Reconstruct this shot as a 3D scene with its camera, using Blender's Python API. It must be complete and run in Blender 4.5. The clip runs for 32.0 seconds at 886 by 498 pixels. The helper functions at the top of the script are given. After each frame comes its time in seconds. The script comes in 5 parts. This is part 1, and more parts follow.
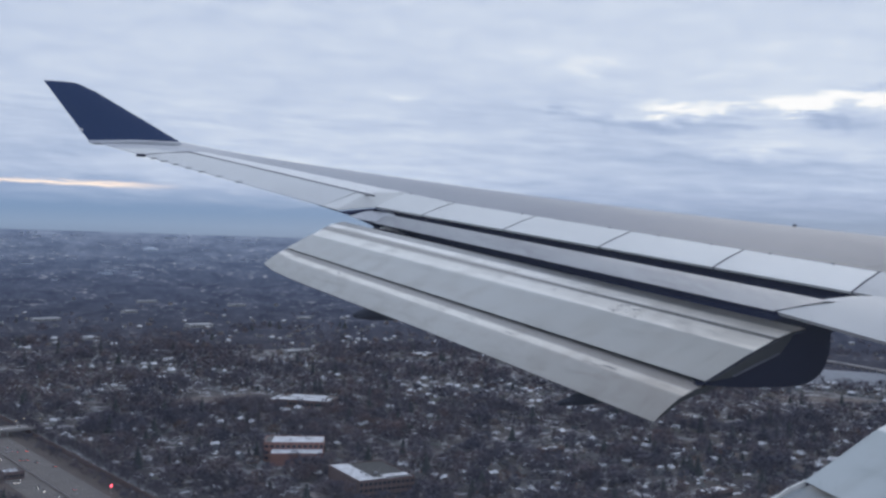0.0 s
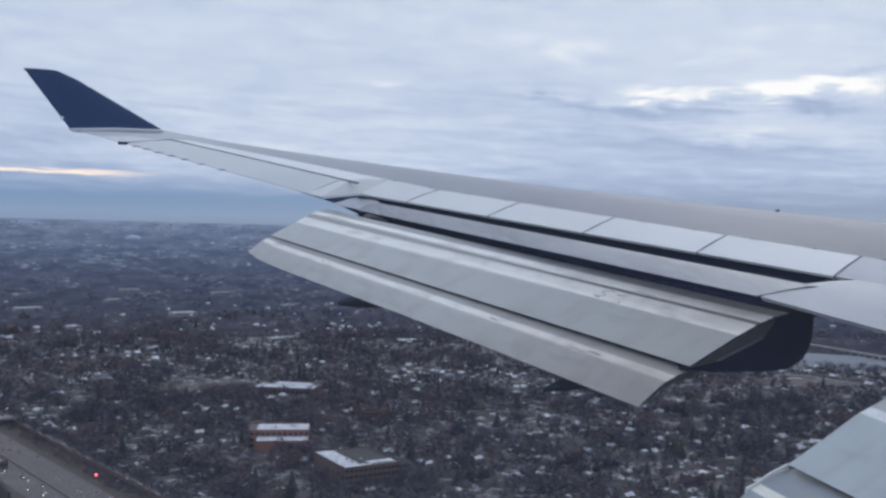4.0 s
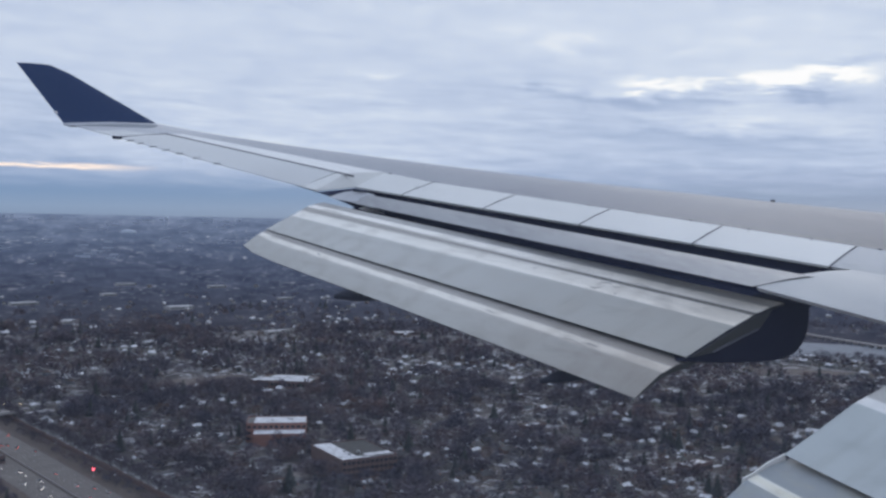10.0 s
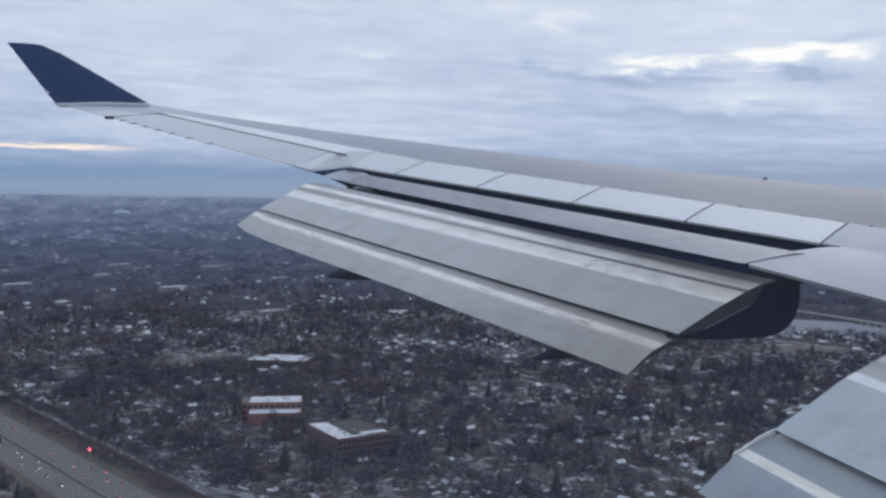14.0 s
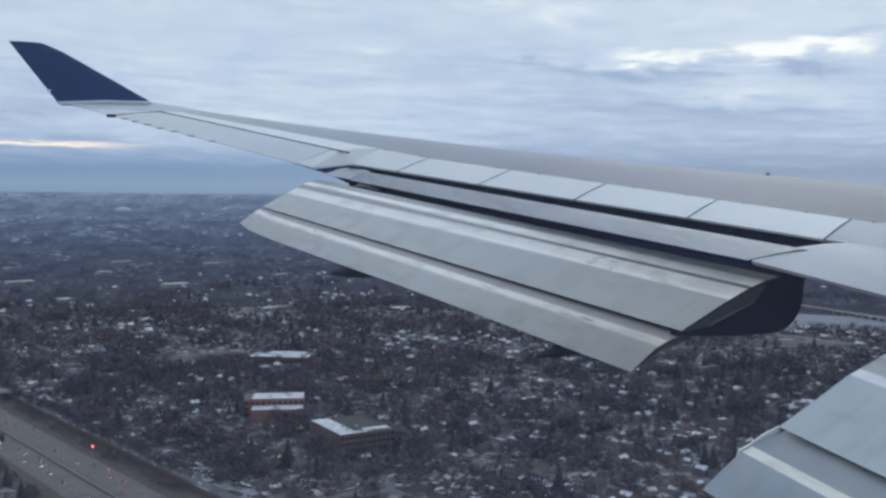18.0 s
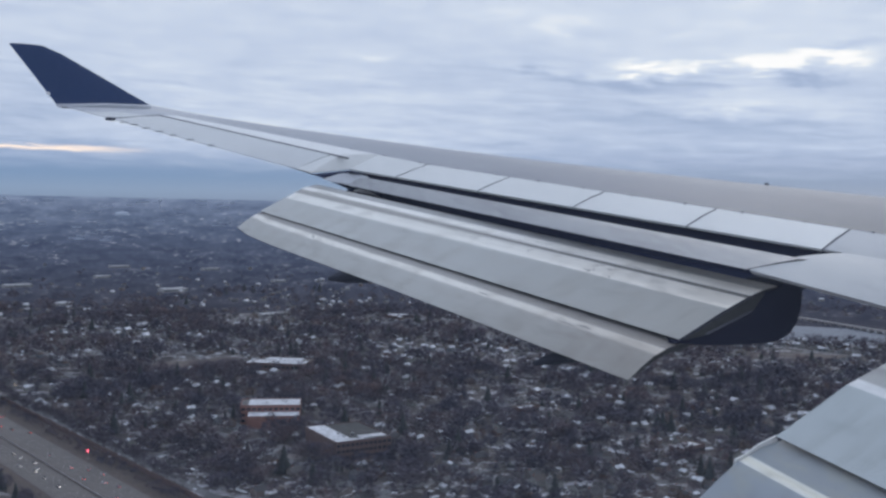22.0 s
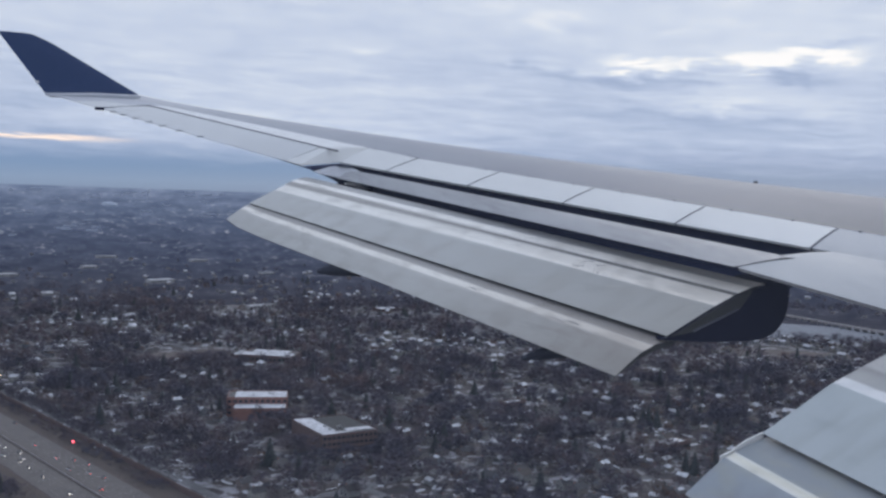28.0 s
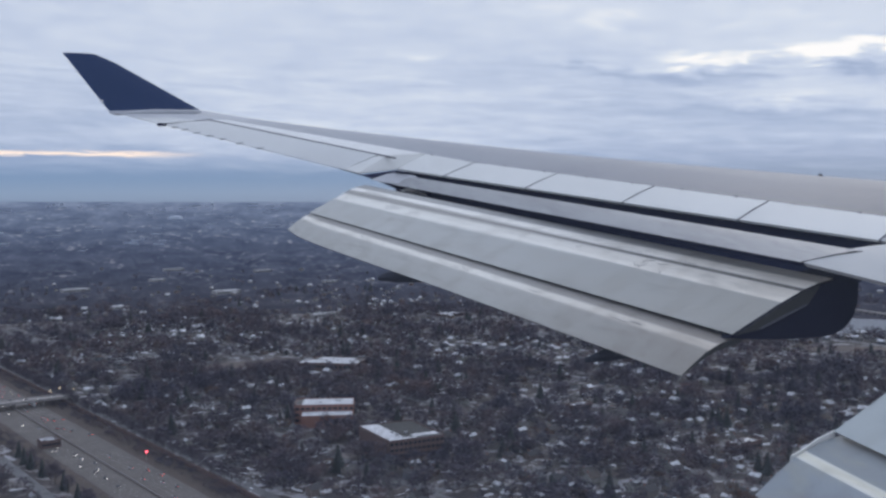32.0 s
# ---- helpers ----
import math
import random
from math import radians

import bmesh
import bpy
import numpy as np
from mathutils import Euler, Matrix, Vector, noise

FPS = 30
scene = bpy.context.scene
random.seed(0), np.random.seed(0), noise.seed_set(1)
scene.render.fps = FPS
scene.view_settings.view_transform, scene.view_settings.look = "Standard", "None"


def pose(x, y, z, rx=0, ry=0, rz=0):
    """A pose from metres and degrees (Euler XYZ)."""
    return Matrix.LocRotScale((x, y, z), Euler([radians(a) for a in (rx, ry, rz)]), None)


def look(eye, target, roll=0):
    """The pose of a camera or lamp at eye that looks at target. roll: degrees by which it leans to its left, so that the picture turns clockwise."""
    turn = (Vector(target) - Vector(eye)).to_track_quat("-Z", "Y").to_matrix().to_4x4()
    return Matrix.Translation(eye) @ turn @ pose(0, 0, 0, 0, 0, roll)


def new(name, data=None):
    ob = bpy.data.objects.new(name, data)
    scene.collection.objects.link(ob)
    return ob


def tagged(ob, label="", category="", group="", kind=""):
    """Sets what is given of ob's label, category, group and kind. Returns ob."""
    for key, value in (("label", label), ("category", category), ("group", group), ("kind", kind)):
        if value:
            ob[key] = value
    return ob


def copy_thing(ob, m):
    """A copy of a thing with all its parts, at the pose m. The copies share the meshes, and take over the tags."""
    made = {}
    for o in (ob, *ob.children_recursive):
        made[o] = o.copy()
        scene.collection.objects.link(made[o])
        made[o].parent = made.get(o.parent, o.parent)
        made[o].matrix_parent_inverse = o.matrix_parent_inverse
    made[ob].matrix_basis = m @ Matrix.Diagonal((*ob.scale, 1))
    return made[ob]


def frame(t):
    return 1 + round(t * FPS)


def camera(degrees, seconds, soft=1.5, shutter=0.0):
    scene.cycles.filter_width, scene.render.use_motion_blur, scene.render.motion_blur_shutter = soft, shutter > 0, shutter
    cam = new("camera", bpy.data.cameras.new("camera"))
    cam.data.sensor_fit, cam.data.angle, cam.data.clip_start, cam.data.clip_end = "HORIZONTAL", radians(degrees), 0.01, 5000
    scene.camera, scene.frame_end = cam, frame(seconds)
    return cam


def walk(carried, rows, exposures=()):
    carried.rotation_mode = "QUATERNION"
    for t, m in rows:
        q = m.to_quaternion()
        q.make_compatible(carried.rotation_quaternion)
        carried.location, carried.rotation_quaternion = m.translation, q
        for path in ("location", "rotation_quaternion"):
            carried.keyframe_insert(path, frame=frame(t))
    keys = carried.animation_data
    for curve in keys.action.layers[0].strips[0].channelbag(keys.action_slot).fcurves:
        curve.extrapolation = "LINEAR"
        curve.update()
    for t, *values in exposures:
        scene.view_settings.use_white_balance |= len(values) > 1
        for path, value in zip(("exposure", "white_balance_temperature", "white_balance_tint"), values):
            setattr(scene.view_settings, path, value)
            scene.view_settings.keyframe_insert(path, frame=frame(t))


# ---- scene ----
cam = camera(48.0, 32.0, soft=2.65)
AIR = 200.0  # height of the window above the ground
ROWS = [  # seconds, place beside the window, turn in degrees
    (0, 0.008, 0.002, -0.002, 89.73, -1.44, -17.96),
    (0.5, 0.006, 0.002, 0.008, 89.63, -1.31, -18.69),
    (1, 0.015, -0.001, 0.003, 89.95, -0.30, -19.53),
    (1.5, 0.020, 0.010, 0.006, 89.80, -1.03, -19.59),
    (2, 0.025, 0.024, -0.009, 89.50, -1.03, -19.52),
    (2.5, 0.009, 0.004, 0.006, 89.47, -1.23, -18.94),
    (3, 0.004, 0.011, 0.005, 89.10, -1.33, -19.13),
    (3.5, -0.002, 0.011, 0.005, 88.97, -1.12, -18.85),
    (5.5, 0.012, 0.001, 0.014, 88.94, -1.06, -19.09),
    (6, 0.002, 0.005, 0.004, 88.70, -1.03, -19.02),
    (6.5, 0.001, 0.012, 0.002, 88.56, -0.87, -18.84),
    (7, 0.006, 0.011, 0.002, 88.62, -0.70, -18.94),
    (7.5, 0.009, 0.011, 0.004, 88.29, -0.70, -18.91),
    (8, 0.005, 0.006, 0.008, 88.32, -0.80, -18.87),
    (8.5, 0.007, 0.010, 0.010, 88.14, -0.56, -18.76),
    (9, 0.019, 0.005, 0.007, 88.12, -0.73, -18.78),
    (9.5, 0.004, 0.007, 0.015, 88.70, -1.04, -19.14),
    (10, 0.002, 0.015, 0.014, 88.52, -0.73, -19.13),
    (10.5, -0.004, -0.006, -0.003, 87.55, -0.58, -19.09),
    (11, -0.006, 0.010, 0.006, 87.27, 0.23, -19.48),
    (11.5, 0.001, 0.010, -0.002, 86.39, 0.16, -19.73),
    (12, 0.010, -0.010, -0.007, 86.32, -0.62, -18.84),
    (12.5, 0.011, -0.007, -0.003, 86.40, -1.02, -18.66),
    (13, 0.000, -0.018, -0.006, 87.28, -0.67, -19.45),
    (13.5, -0.002, -0.019, -0.001, 87.28, -0.81, -19.03),
    (14, 0.001, -0.027, 0.010, 87.32, -0.47, -19.47),
    (14.5, 0.002, -0.038, -0.004, 86.99, -0.33, -19.59),
    (16.5, -0.014, 0.021, 0.018, 87.41, -0.06, -19.58),
    (17, -0.004, 0.016, 0.002, 87.59, -0.56, -19.16),
    (17.5, -0.000, 0.011, 0.012, 87.24, -0.42, -19.41),
    (18, -0.019, -0.022, 0.035, 87.08, -0.23, -19.39),
    (18.5, -0.008, -0.003, 0.025, 86.75, -0.15, -19.17),
    (19, -0.004, 0.018, 0.007, 86.72, -0.50, -19.03),
    (19.5, -0.002, 0.014, 0.016, 86.83, -0.80, -18.98),
    (20, 0.015, 0.015, 0.009, 86.90, -0.76, -19.08),
    (20.5, -0.013, -0.001, 0.019, 86.96, -0.85, -19.38),
    (21, -0.001, 0.021, 0.025, 86.97, -0.85, -19.36),
    (21.5, -0.003, 0.006, 0.041, 87.30, -0.68, -19.39),
    (22, 0.000, 0.010, 0.005, 87.54, -0.86, -19.46),
    (22.5, -0.007, 0.007, 0.010, 87.58, -0.98, -19.38),
    (23, 0.004, 0.013, 0.012, 87.52, -1.14, -19.56),
    (23.5, -0.004, 0.001, 0.002, 87.23, -1.13, -20.09),
    (24, -0.017, 0.033, 0.006, 87.35, -1.00, -20.19),
    (24.5, 0.001, 0.032, 0.005, 87.21, -1.16, -20.09),
    (26.5, -0.014, 0.024, -0.007, 86.55, -1.90, -20.29),
    (27, -0.019, 0.014, 0.009, 86.81, -1.90, -20.76),
    (27.5, -0.012, 0.004, 0.006, 86.97, -1.87, -20.84),
    (28, -0.017, 0.005, 0.008, 87.21, -1.55, -20.09),
    (28.5, -0.010, 0.004, 0.008, 87.35, -1.49, -20.78),
    (29, 0.004, 0.008, -0.004, 88.36, -0.57, -19.81),
    (29.5, -0.018, 0.007, 0.002, 87.84, -1.15, -20.49),
    (30, 0.010, 0.022, -0.005, 87.34, -1.19, -20.35),
    (30.5, -0.002, 0.012, 0.018, 87.93, -1.66, -20.27),
    (31, 0.013, 0.013, 0.018, 87.79, -0.99, -19.73),
    (31.5, -0.018, 0.012, 0.012, 87.89, -0.33, -19.47),
    (32, 0.013, 0.002, 0.008, 87.42, 0.29, -16.65),
]
walk(cam, [(t, pose(x, y, z + AIR, rx, ry, rz)) for t, x, y, z, rx, ry, rz in ROWS], exposures=[(0, 0, 6500, 10), (14, 0, 6500, 10), (16.8, 0, 6370, 5), (19.2, 0, 6370, 5), (20.6, 0, 6500, 9), (25, 0, 6500, 10), (28, 0, 6600, 11), (32, 0, 6600, 11)])

# ---- sky and light ----
world = bpy.data.worlds.new("overcast_sky")
scene.world = world
world.use_nodes = True


class Nodes:
    """Short way to write a node tree."""

    def __init__(self, tree):
        self.tree = tree
        tree.nodes.clear()

    def add(self, kind, **values):
        node = self.tree.nodes.new(kind)
        for key, value in values.items():
            if key == "ramp":
                ramp = node.color_ramp
                while len(ramp.elements) < len(value):
                    ramp.elements.new(0.5)
                for element, (place, colour) in zip(ramp.elements, value):
                    element.position, element.color = place, (*colour, 1)
            elif key == "op":
                node.operation = value
            elif key == "blend":
                node.data_type, node.blend_type = "RGBA", value
            elif key == "sky":
                node.sky_type, node.sun_disc = "NISHITA", False
                node.sun_elevation, node.sun_rotation = value
            else:
                spot = int(key[1:]) if key[0] == "i" and key[1:].isdigit() else key.replace("_", " ")
                if isinstance(value, bpy.types.NodeSocket):
                    self.tree.links.new(value, node.inputs[spot])
                else:
                    node.inputs[spot].default_value = value
        return node

    def math(self, op, a, b=0.0, c=0.0):
        return self.add("ShaderNodeMath", op=op, i0=a, i1=b, i2=c).outputs[0]

    def mix(self, factor, a, b, blend="MIX"):
        return self.add("ShaderNodeMix", blend=blend, i0=factor, i6=a, i7=b).outputs[2]

    def noise(self, vector, scale, detail=4.0, rough=0.5, distort=0.0):
        return self.add("ShaderNodeTexNoise", Vector=vector, Scale=scale, Detail=detail, Roughness=rough, Distortion=distort).outputs[0]

    def ramp(self, factor, stops):
        return self.add("ShaderNodeValToRGB", Fac=factor, ramp=stops).outputs[0]

    def step(self, value, low, high):
        return self.add("ShaderNodeMapRange", i0=value, i1=low, i2=high).outputs[0]


def grey(v):
    return (v, v, v)


SUN_AZ, SUN_EL = radians(42), radians(24)  # azimuth from +Y towards +X
n = Nodes(world.node_tree)
way = n.add("ShaderNodeTexCoord").outputs["Generated"]
part_xyz = n.add("ShaderNodeSeparateXYZ", i0=way)
wx, wy, wz = part_xyz.outputs
az = n.math("MULTIPLY", n.math("ARCTAN2", wx, wy), 57.2958)  # degrees from +Y towards +X
el = n.math("MULTIPLY", n.math("ARCSINE", wz), 57.2958)


def sheet(wide, tall, slope, shift):
    """Cloud coordinates in degrees: features about that wide and tall, sloping down towards +X."""
    down = n.math("ADD", el, n.math("MULTIPLY", az, slope))
    return n.add("ShaderNodeCombineXYZ", i0=n.math("MULTIPLY", az, 1.0 / wide), i1=n.math("MULTIPLY", down, 1.0 / tall), i2=shift).outputs[0]


swirl = n.noise(sheet(4.0, 1.6, 0.05, 2.0), 1.0, 5.0, 0.6)
streaks = n.noise(sheet(5.5, 0.55, 0.045, 0.0), 1.0, 6.0, 0.64, 0.5)
fine = n.noise(sheet(1.8, 0.26, 0.04, 5.0), 1.0, 5.0, 0.62, 0.5)
heaps = n.noise(sheet(3.2, 1.05, 0.02, 9.0), 1.0, 8.0, 0.62, 0.45)
banks = n.noise(sheet(22.0, 5.5, 0.03, 3.0), 1.0, 4.0, 0.5)
# evenly grey deck: bluer and darker low down, paler overhead
deck = n.ramp(n.math("MULTIPLY", el, 1 / 30.0), [(0.06, grey(0.40)), (0.11, grey(0.42)), (0.17, grey(0.48)), (0.24, grey(0.53)), (0.34, grey(0.60)), (0.5, grey(0.60)), (1.0, grey(0.57))])
west = n.step(az, 26.0, 8.0)  # the low deck is paler towards the west
deck = n.math("ADD", deck, n.math("MULTIPLY", n.math("MULTIPLY", west, n.step(el, 9.0, 4.5)), 0.16))
deck = n.math("SUBTRACT", deck, n.math("MULTIPLY", n.step(az, 3.0, -12.0), 0.10))
deck = n.math("SUBTRACT", deck, n.math("MULTIPLY", n.math("MULTIPLY", n.step(az, 9.0, -3.0), n.step(el, 7.5, 4.5)), 0.17))
low = n.step(el, 9.5, 6.5)
cover = n.math("ADD", deck, n.math("MULTIPLY", n.math("SUBTRACT", banks, 0.5), 0.16))
cover = n.math("ADD", cover, n.math("MULTIPLY", n.math("SUBTRACT", streaks, 0.5), n.math("ADD", 0.16, n.math("MULTIPLY", low, 0.50))))
cover = n.math("ADD", cover, n.math("MULTIPLY", n.math("SUBTRACT", fine, 0.5), n.math("ADD", 0.10, n.math("MULTIPLY", low, 0.24))))
cover = n.math("ADD", cover, n.math("MULTIPLY", n.math("SUBTRACT", heaps, 0.5), n.math("SUBTRACT", 0.44, n.math("MULTIPLY", low, 0.14))))
# breaks and dark bellies of the deck in front of the hidden sun: azimuth, elevation, half width, half height, slope, weight
bent_az = n.math("ADD", az, n.math("MULTIPLY", n.math("SUBTRACT", swirl, 0.5), 5.0))
bent_el = n.math("ADD", n.math("ADD", el, n.math("MULTIPLY", n.math("SUBTRACT", heaps, 0.5), 2.4)), n.math("MULTIPLY", n.math("SUBTRACT", fine, 0.5), 0.7))
BREAKS = [(37.4, 8.1, 1.5, 0.44, 0.0, 0.70), (40.8, 8.3, 2.2, 0.36, 0.0, 0.50), (30.4, 7.8, 1.6, 0.42, 0.0, 0.44), (33.4, 7.9, 1.8, 0.28, 0.0, 0.32), (26.2, 10.4, 1.4, 0.42, 0.0, 0.18), (23.0, 11.0, 2.2, 0.50, 0.0, 0.12), (15.0, 8.6, 1.4, 0.30, 0.0, 0.16), (36.5, 5.9, 4.0, 0.75, -0.06, 0.20), (37.0, 9.0, 9.0, 2.6, 0.0, 0.10)]
BELLIES = [(39.6, 7.1, 1.9, 0.36, -0.14, 0.40), (41.5, 9.0, 1.6, 0.26, 0.0, 0.18), (29.2, 6.9, 3.0, 0.38, -0.05, 0.32), (24.5, 7.6, 3.2, 0.18, -0.05, 0.20), (33.6, 6.8, 1.4, 0.40, -0.10, 0.22), (33.0, 4.9, 5.0, 0.45, -0.07, 0.16)]
for rows_, sign in ((BREAKS, 1.0), (BELLIES, -1.0)):
    for a, e, wide, tall, slope, weight in rows_:
        da = n.math("SUBTRACT", bent_az, a)
        de = n.math("SUBTRACT", n.math("SUBTRACT", bent_el, e), n.math("MULTIPLY", da, slope))
        r2 = n.math("ADD", n.math("POWER", n.math("MULTIPLY", da, 1 / wide), 2.0), n.math("POWER", n.math("MULTIPLY", de, 1 / tall), 2.0))
        cover = n.math("ADD", cover, n.math("MULTIPLY", n.math("POWER", 2.718, n.math("MULTIPLY", r2, -1.0)), weight * sign))
cloud = n.ramp(cover, [(0.12, (0.335, 0.415, 0.605)), (0.32, (0.412, 0.505, 0.69)), (0.52, (0.534, 0.622, 0.79)), (0.70, (0.655, 0.733, 0.86)), (0.86, (0.83, 0.87, 0.92)), (1.0, (1.0, 1.0, 1.0))])
cloud = n.mix(n.step(el, 16.0, 60.0), cloud, n.mix(1.0, cloud, (1.16, 1.16, 1.17, 1), "MULTIPLY"))  # overcast is brightest overhead
sky = n.add("ShaderNodeTexSky", sky=(SUN_EL, SUN_AZ)).outputs[0]
sky = n.mix(1.0, sky, (0.03, 0.03, 0.03, 1), 'MULTIPLY')
clear = n.mix(0.12, n.ramp(n.math("MULTIPLY", wz, 10.0), [(0.0, (0.235, 0.325, 0.480)), (0.12, (0.258, 0.368, 0.550)), (0.26, (0.210, 0.335, 0.545)), (0.5, (0.26, 0.372, 0.61))]), sky)
# ragged lower rim of the cloud deck, above a clear band on the horizon
rim = n.math("ADD", wz, n.math("MULTIPLY", n.math("SUBTRACT", streaks, 0.5), 0.030))
above = n.step(rim, 0.030, 0.062)
whole = n.mix(above, clear, cloud)
# warm slit under the rim, in the west
slit_az = n.add("ShaderNodeVectorMath", op="DOT_PRODUCT", i0=way, i1=(math.sin(radians(-7)), math.cos(radians(-7)), 0.05)).outputs["Value"]
slit = n.math("MULTIPLY", n.step(slit_az, 0.985, 0.996), n.math("SUBTRACT", 1.0, n.step(n.math("ABSOLUTE", n.math("SUBTRACT", n.math("ADD", wz, n.math("MULTIPLY", n.math("SUBTRACT", fine, 0.5), 0.009)), 0.0492)), 0.0, 0.0034)))
whole = n.mix(slit, whole, (1.15, 0.96, 0.82, 1))
whole = n.mix(n.step(wz, 0.0, -0.02), whole, (0.16, 0.18, 0.24, 1))
back = n.add("ShaderNodeBackground", Color=whole, Strength=1.0)
out = n.add("ShaderNodeOutputWorld", Surface=back.outputs[0])

sun = new("sun", bpy.data.lights.new("sun", "SUN"))
sun.data.energy, sun.data.angle, sun.data.color = 0.6, radians(25), (1.0, 0.96, 0.92)
sun.matrix_world = look((0, 0, 900), (-math.sin(SUN_AZ) * 1000, -math.cos(SUN_AZ) * 1000, 900 - 1000 * math.tan(SUN_EL)))


# ---- materials ----
def material(name, rough=0.6, metal=0.0):
    m = bpy.data.materials.new(name)
    m.use_nodes = True
    k = Nodes(m.node_tree)
    shader = k.add("ShaderNodeBsdfPrincipled", Roughness=rough, Metallic=metal)
    k.add("ShaderNodeOutputMaterial", Surface=shader.outputs[0])
    return m, k, shader


def paint(name, colour, dirt, rough=0.5, metal=0.0, scale=1.5, amount=0.5, stretch=(1, 1, 1), bump=0.0, spec=0.5):
    """Paint or other skin with stains at two scales."""
    m, k, shader = material(name, rough, metal)
    at = k.add("ShaderNodeMapping", i0=k.add("ShaderNodeTexCoord").outputs["Object"], Scale=stretch).outputs[0]
    shader.inputs["Specular IOR Level"].default_value = spec
    big, small = k.noise(at, scale, 5, 0.6, 0.4), k.noise(at, scale * 9, 4, 0.6)
    f = k.math("MULTIPLY", k.step(k.math("ADD", k.math("MULTIPLY", big, 0.65), k.math("MULTIPLY", small, 0.35)), 0.42, 0.66), amount)
    k.tree.links.new(k.mix(f, (*colour, 1), (*dirt, 1)), shader.inputs["Base Color"])
    k.tree.links.new(k.math("ADD", k.math("MULTIPLY", small, 0.3), rough - 0.15), shader.inputs["Roughness"])
    if bump:
        k.tree.links.new(k.add("ShaderNodeBump", Strength=bump, Distance=0.02, Height=small).outputs[0], shader.inputs["Normal"])
    return m


def varied(name, colours, rough=0.9, per="Random Per Island"):
    """One colour out of a row for each piece."""
    m, k, shader = material(name, rough)
    if per == "object":
        r = k.add("ShaderNodeObjectInfo").outputs["Random"]
    else:
        r = k.add("ShaderNodeNewGeometry").outputs["Random Per Island"]
    stops = [((i + 0.5) / len(colours), c) for i, c in enumerate(colours)]
    at = k.add("ShaderNodeTexCoord").outputs["Object"]
    spots = k.noise(at, 0.35, 4, 0.6)
    colour = k.mix(k.step(spots, 0.35, 0.7), k.ramp(r, stops), (0.05, 0.047, 0.05, 1))
    k.tree.links.new(k.mix(0.35, k.ramp(r, stops), colour), shader.inputs["Base Color"])
    return m


def banded(name, stops, stain, along=0.35, sooty=None, outer=None):
    """Flap skin: wear bands that run along the span (u across the chord, v along the span in metres)."""
    m, k, shader = material(name, 0.45)
    uv = k.add("ShaderNodeUVMap").outputs[0]
    u = k.add("ShaderNodeSeparateXYZ", i0=uv).outputs[0]
    at = k.add("ShaderNodeMapping", i0=uv, Scale=(6.0, along, 1)).outputs[0]
    wob = k.noise(at, 1.2, 4, 0.6)
    spots = k.noise(k.add("ShaderNodeMapping", i0=uv, Scale=(2.5, 0.9, 1)).outputs[0], 2.0, 6, 0.62, 0.1)
    u2 = k.math("ADD", u, k.math("MULTIPLY", k.math("SUBTRACT", wob, 0.5), 0.014))
    colour = k.ramp(u2, stops)
    if outer:  # the bands drift across the chord towards the tip
        colour = k.mix(k.step(k.add("ShaderNodeSeparateXYZ", i0=uv).outputs[1], 12.5, 17.5), colour, k.ramp(u2, outer))
    colour = k.mix(k.math("MULTIPLY", k.step(spots, 0.50, 0.70), 0.45), colour, (*stain, 1))
    smears = k.noise(k.add("ShaderNodeMapping", i0=uv, Location=(4.0, 2.0, 0), Scale=(5.0, 0.9, 1)).outputs[0], 1.0, 6, 0.62, 0.2)
    flecks = k.noise(k.add("ShaderNodeMapping", i0=uv, Location=(1.0, 7.0, 0), Scale=(26.0, 4.5, 1)).outputs[0], 1.0, 3, 0.6)
    reach = k.math("ADD", k.add("ShaderNodeSeparateXYZ", i0=uv).outputs[1], k.math("MULTIPLY", smears, 2.0))
    colour = k.mix(k.math("SUBTRACT", 1.0, k.step(reach, 11.0, 15.0)), colour, k.mix(1.0, colour, (*(sooty or (1, 1, 1)), 1), "MULTIPLY")) if sooty else colour
    drips = k.noise(k.add("ShaderNodeMapping", i0=uv, Location=(2.0, 3.0, 0), Scale=(1.7, 3.4, 1)).outputs[0], 1.0, 4, 0.55, 0.0)
    colour = k.mix(k.math("MULTIPLY", k.step(drips, 0.50, 0.68), 0.30), colour, k.mix(1.0, colour, (0.60, 0.57, 0.53, 1), "MULTIPLY"))
    dirt = k.math("ADD", k.math("MULTIPLY", k.step(smears, 0.57, 0.70), 0.34), k.math("MULTIPLY", k.step(flecks, 0.70, 0.78), 0.45))
    colour = k.mix(dirt, colour, tuple(v * 0.55 for v in stain) + (1,))
    k.tree.links.new(colour, shader.inputs["Base Color"])
    k.tree.links.new(k.math("ADD", 0.45, k.math("MULTIPLY", spots, 0.3)), shader.inputs["Roughness"])
    return m


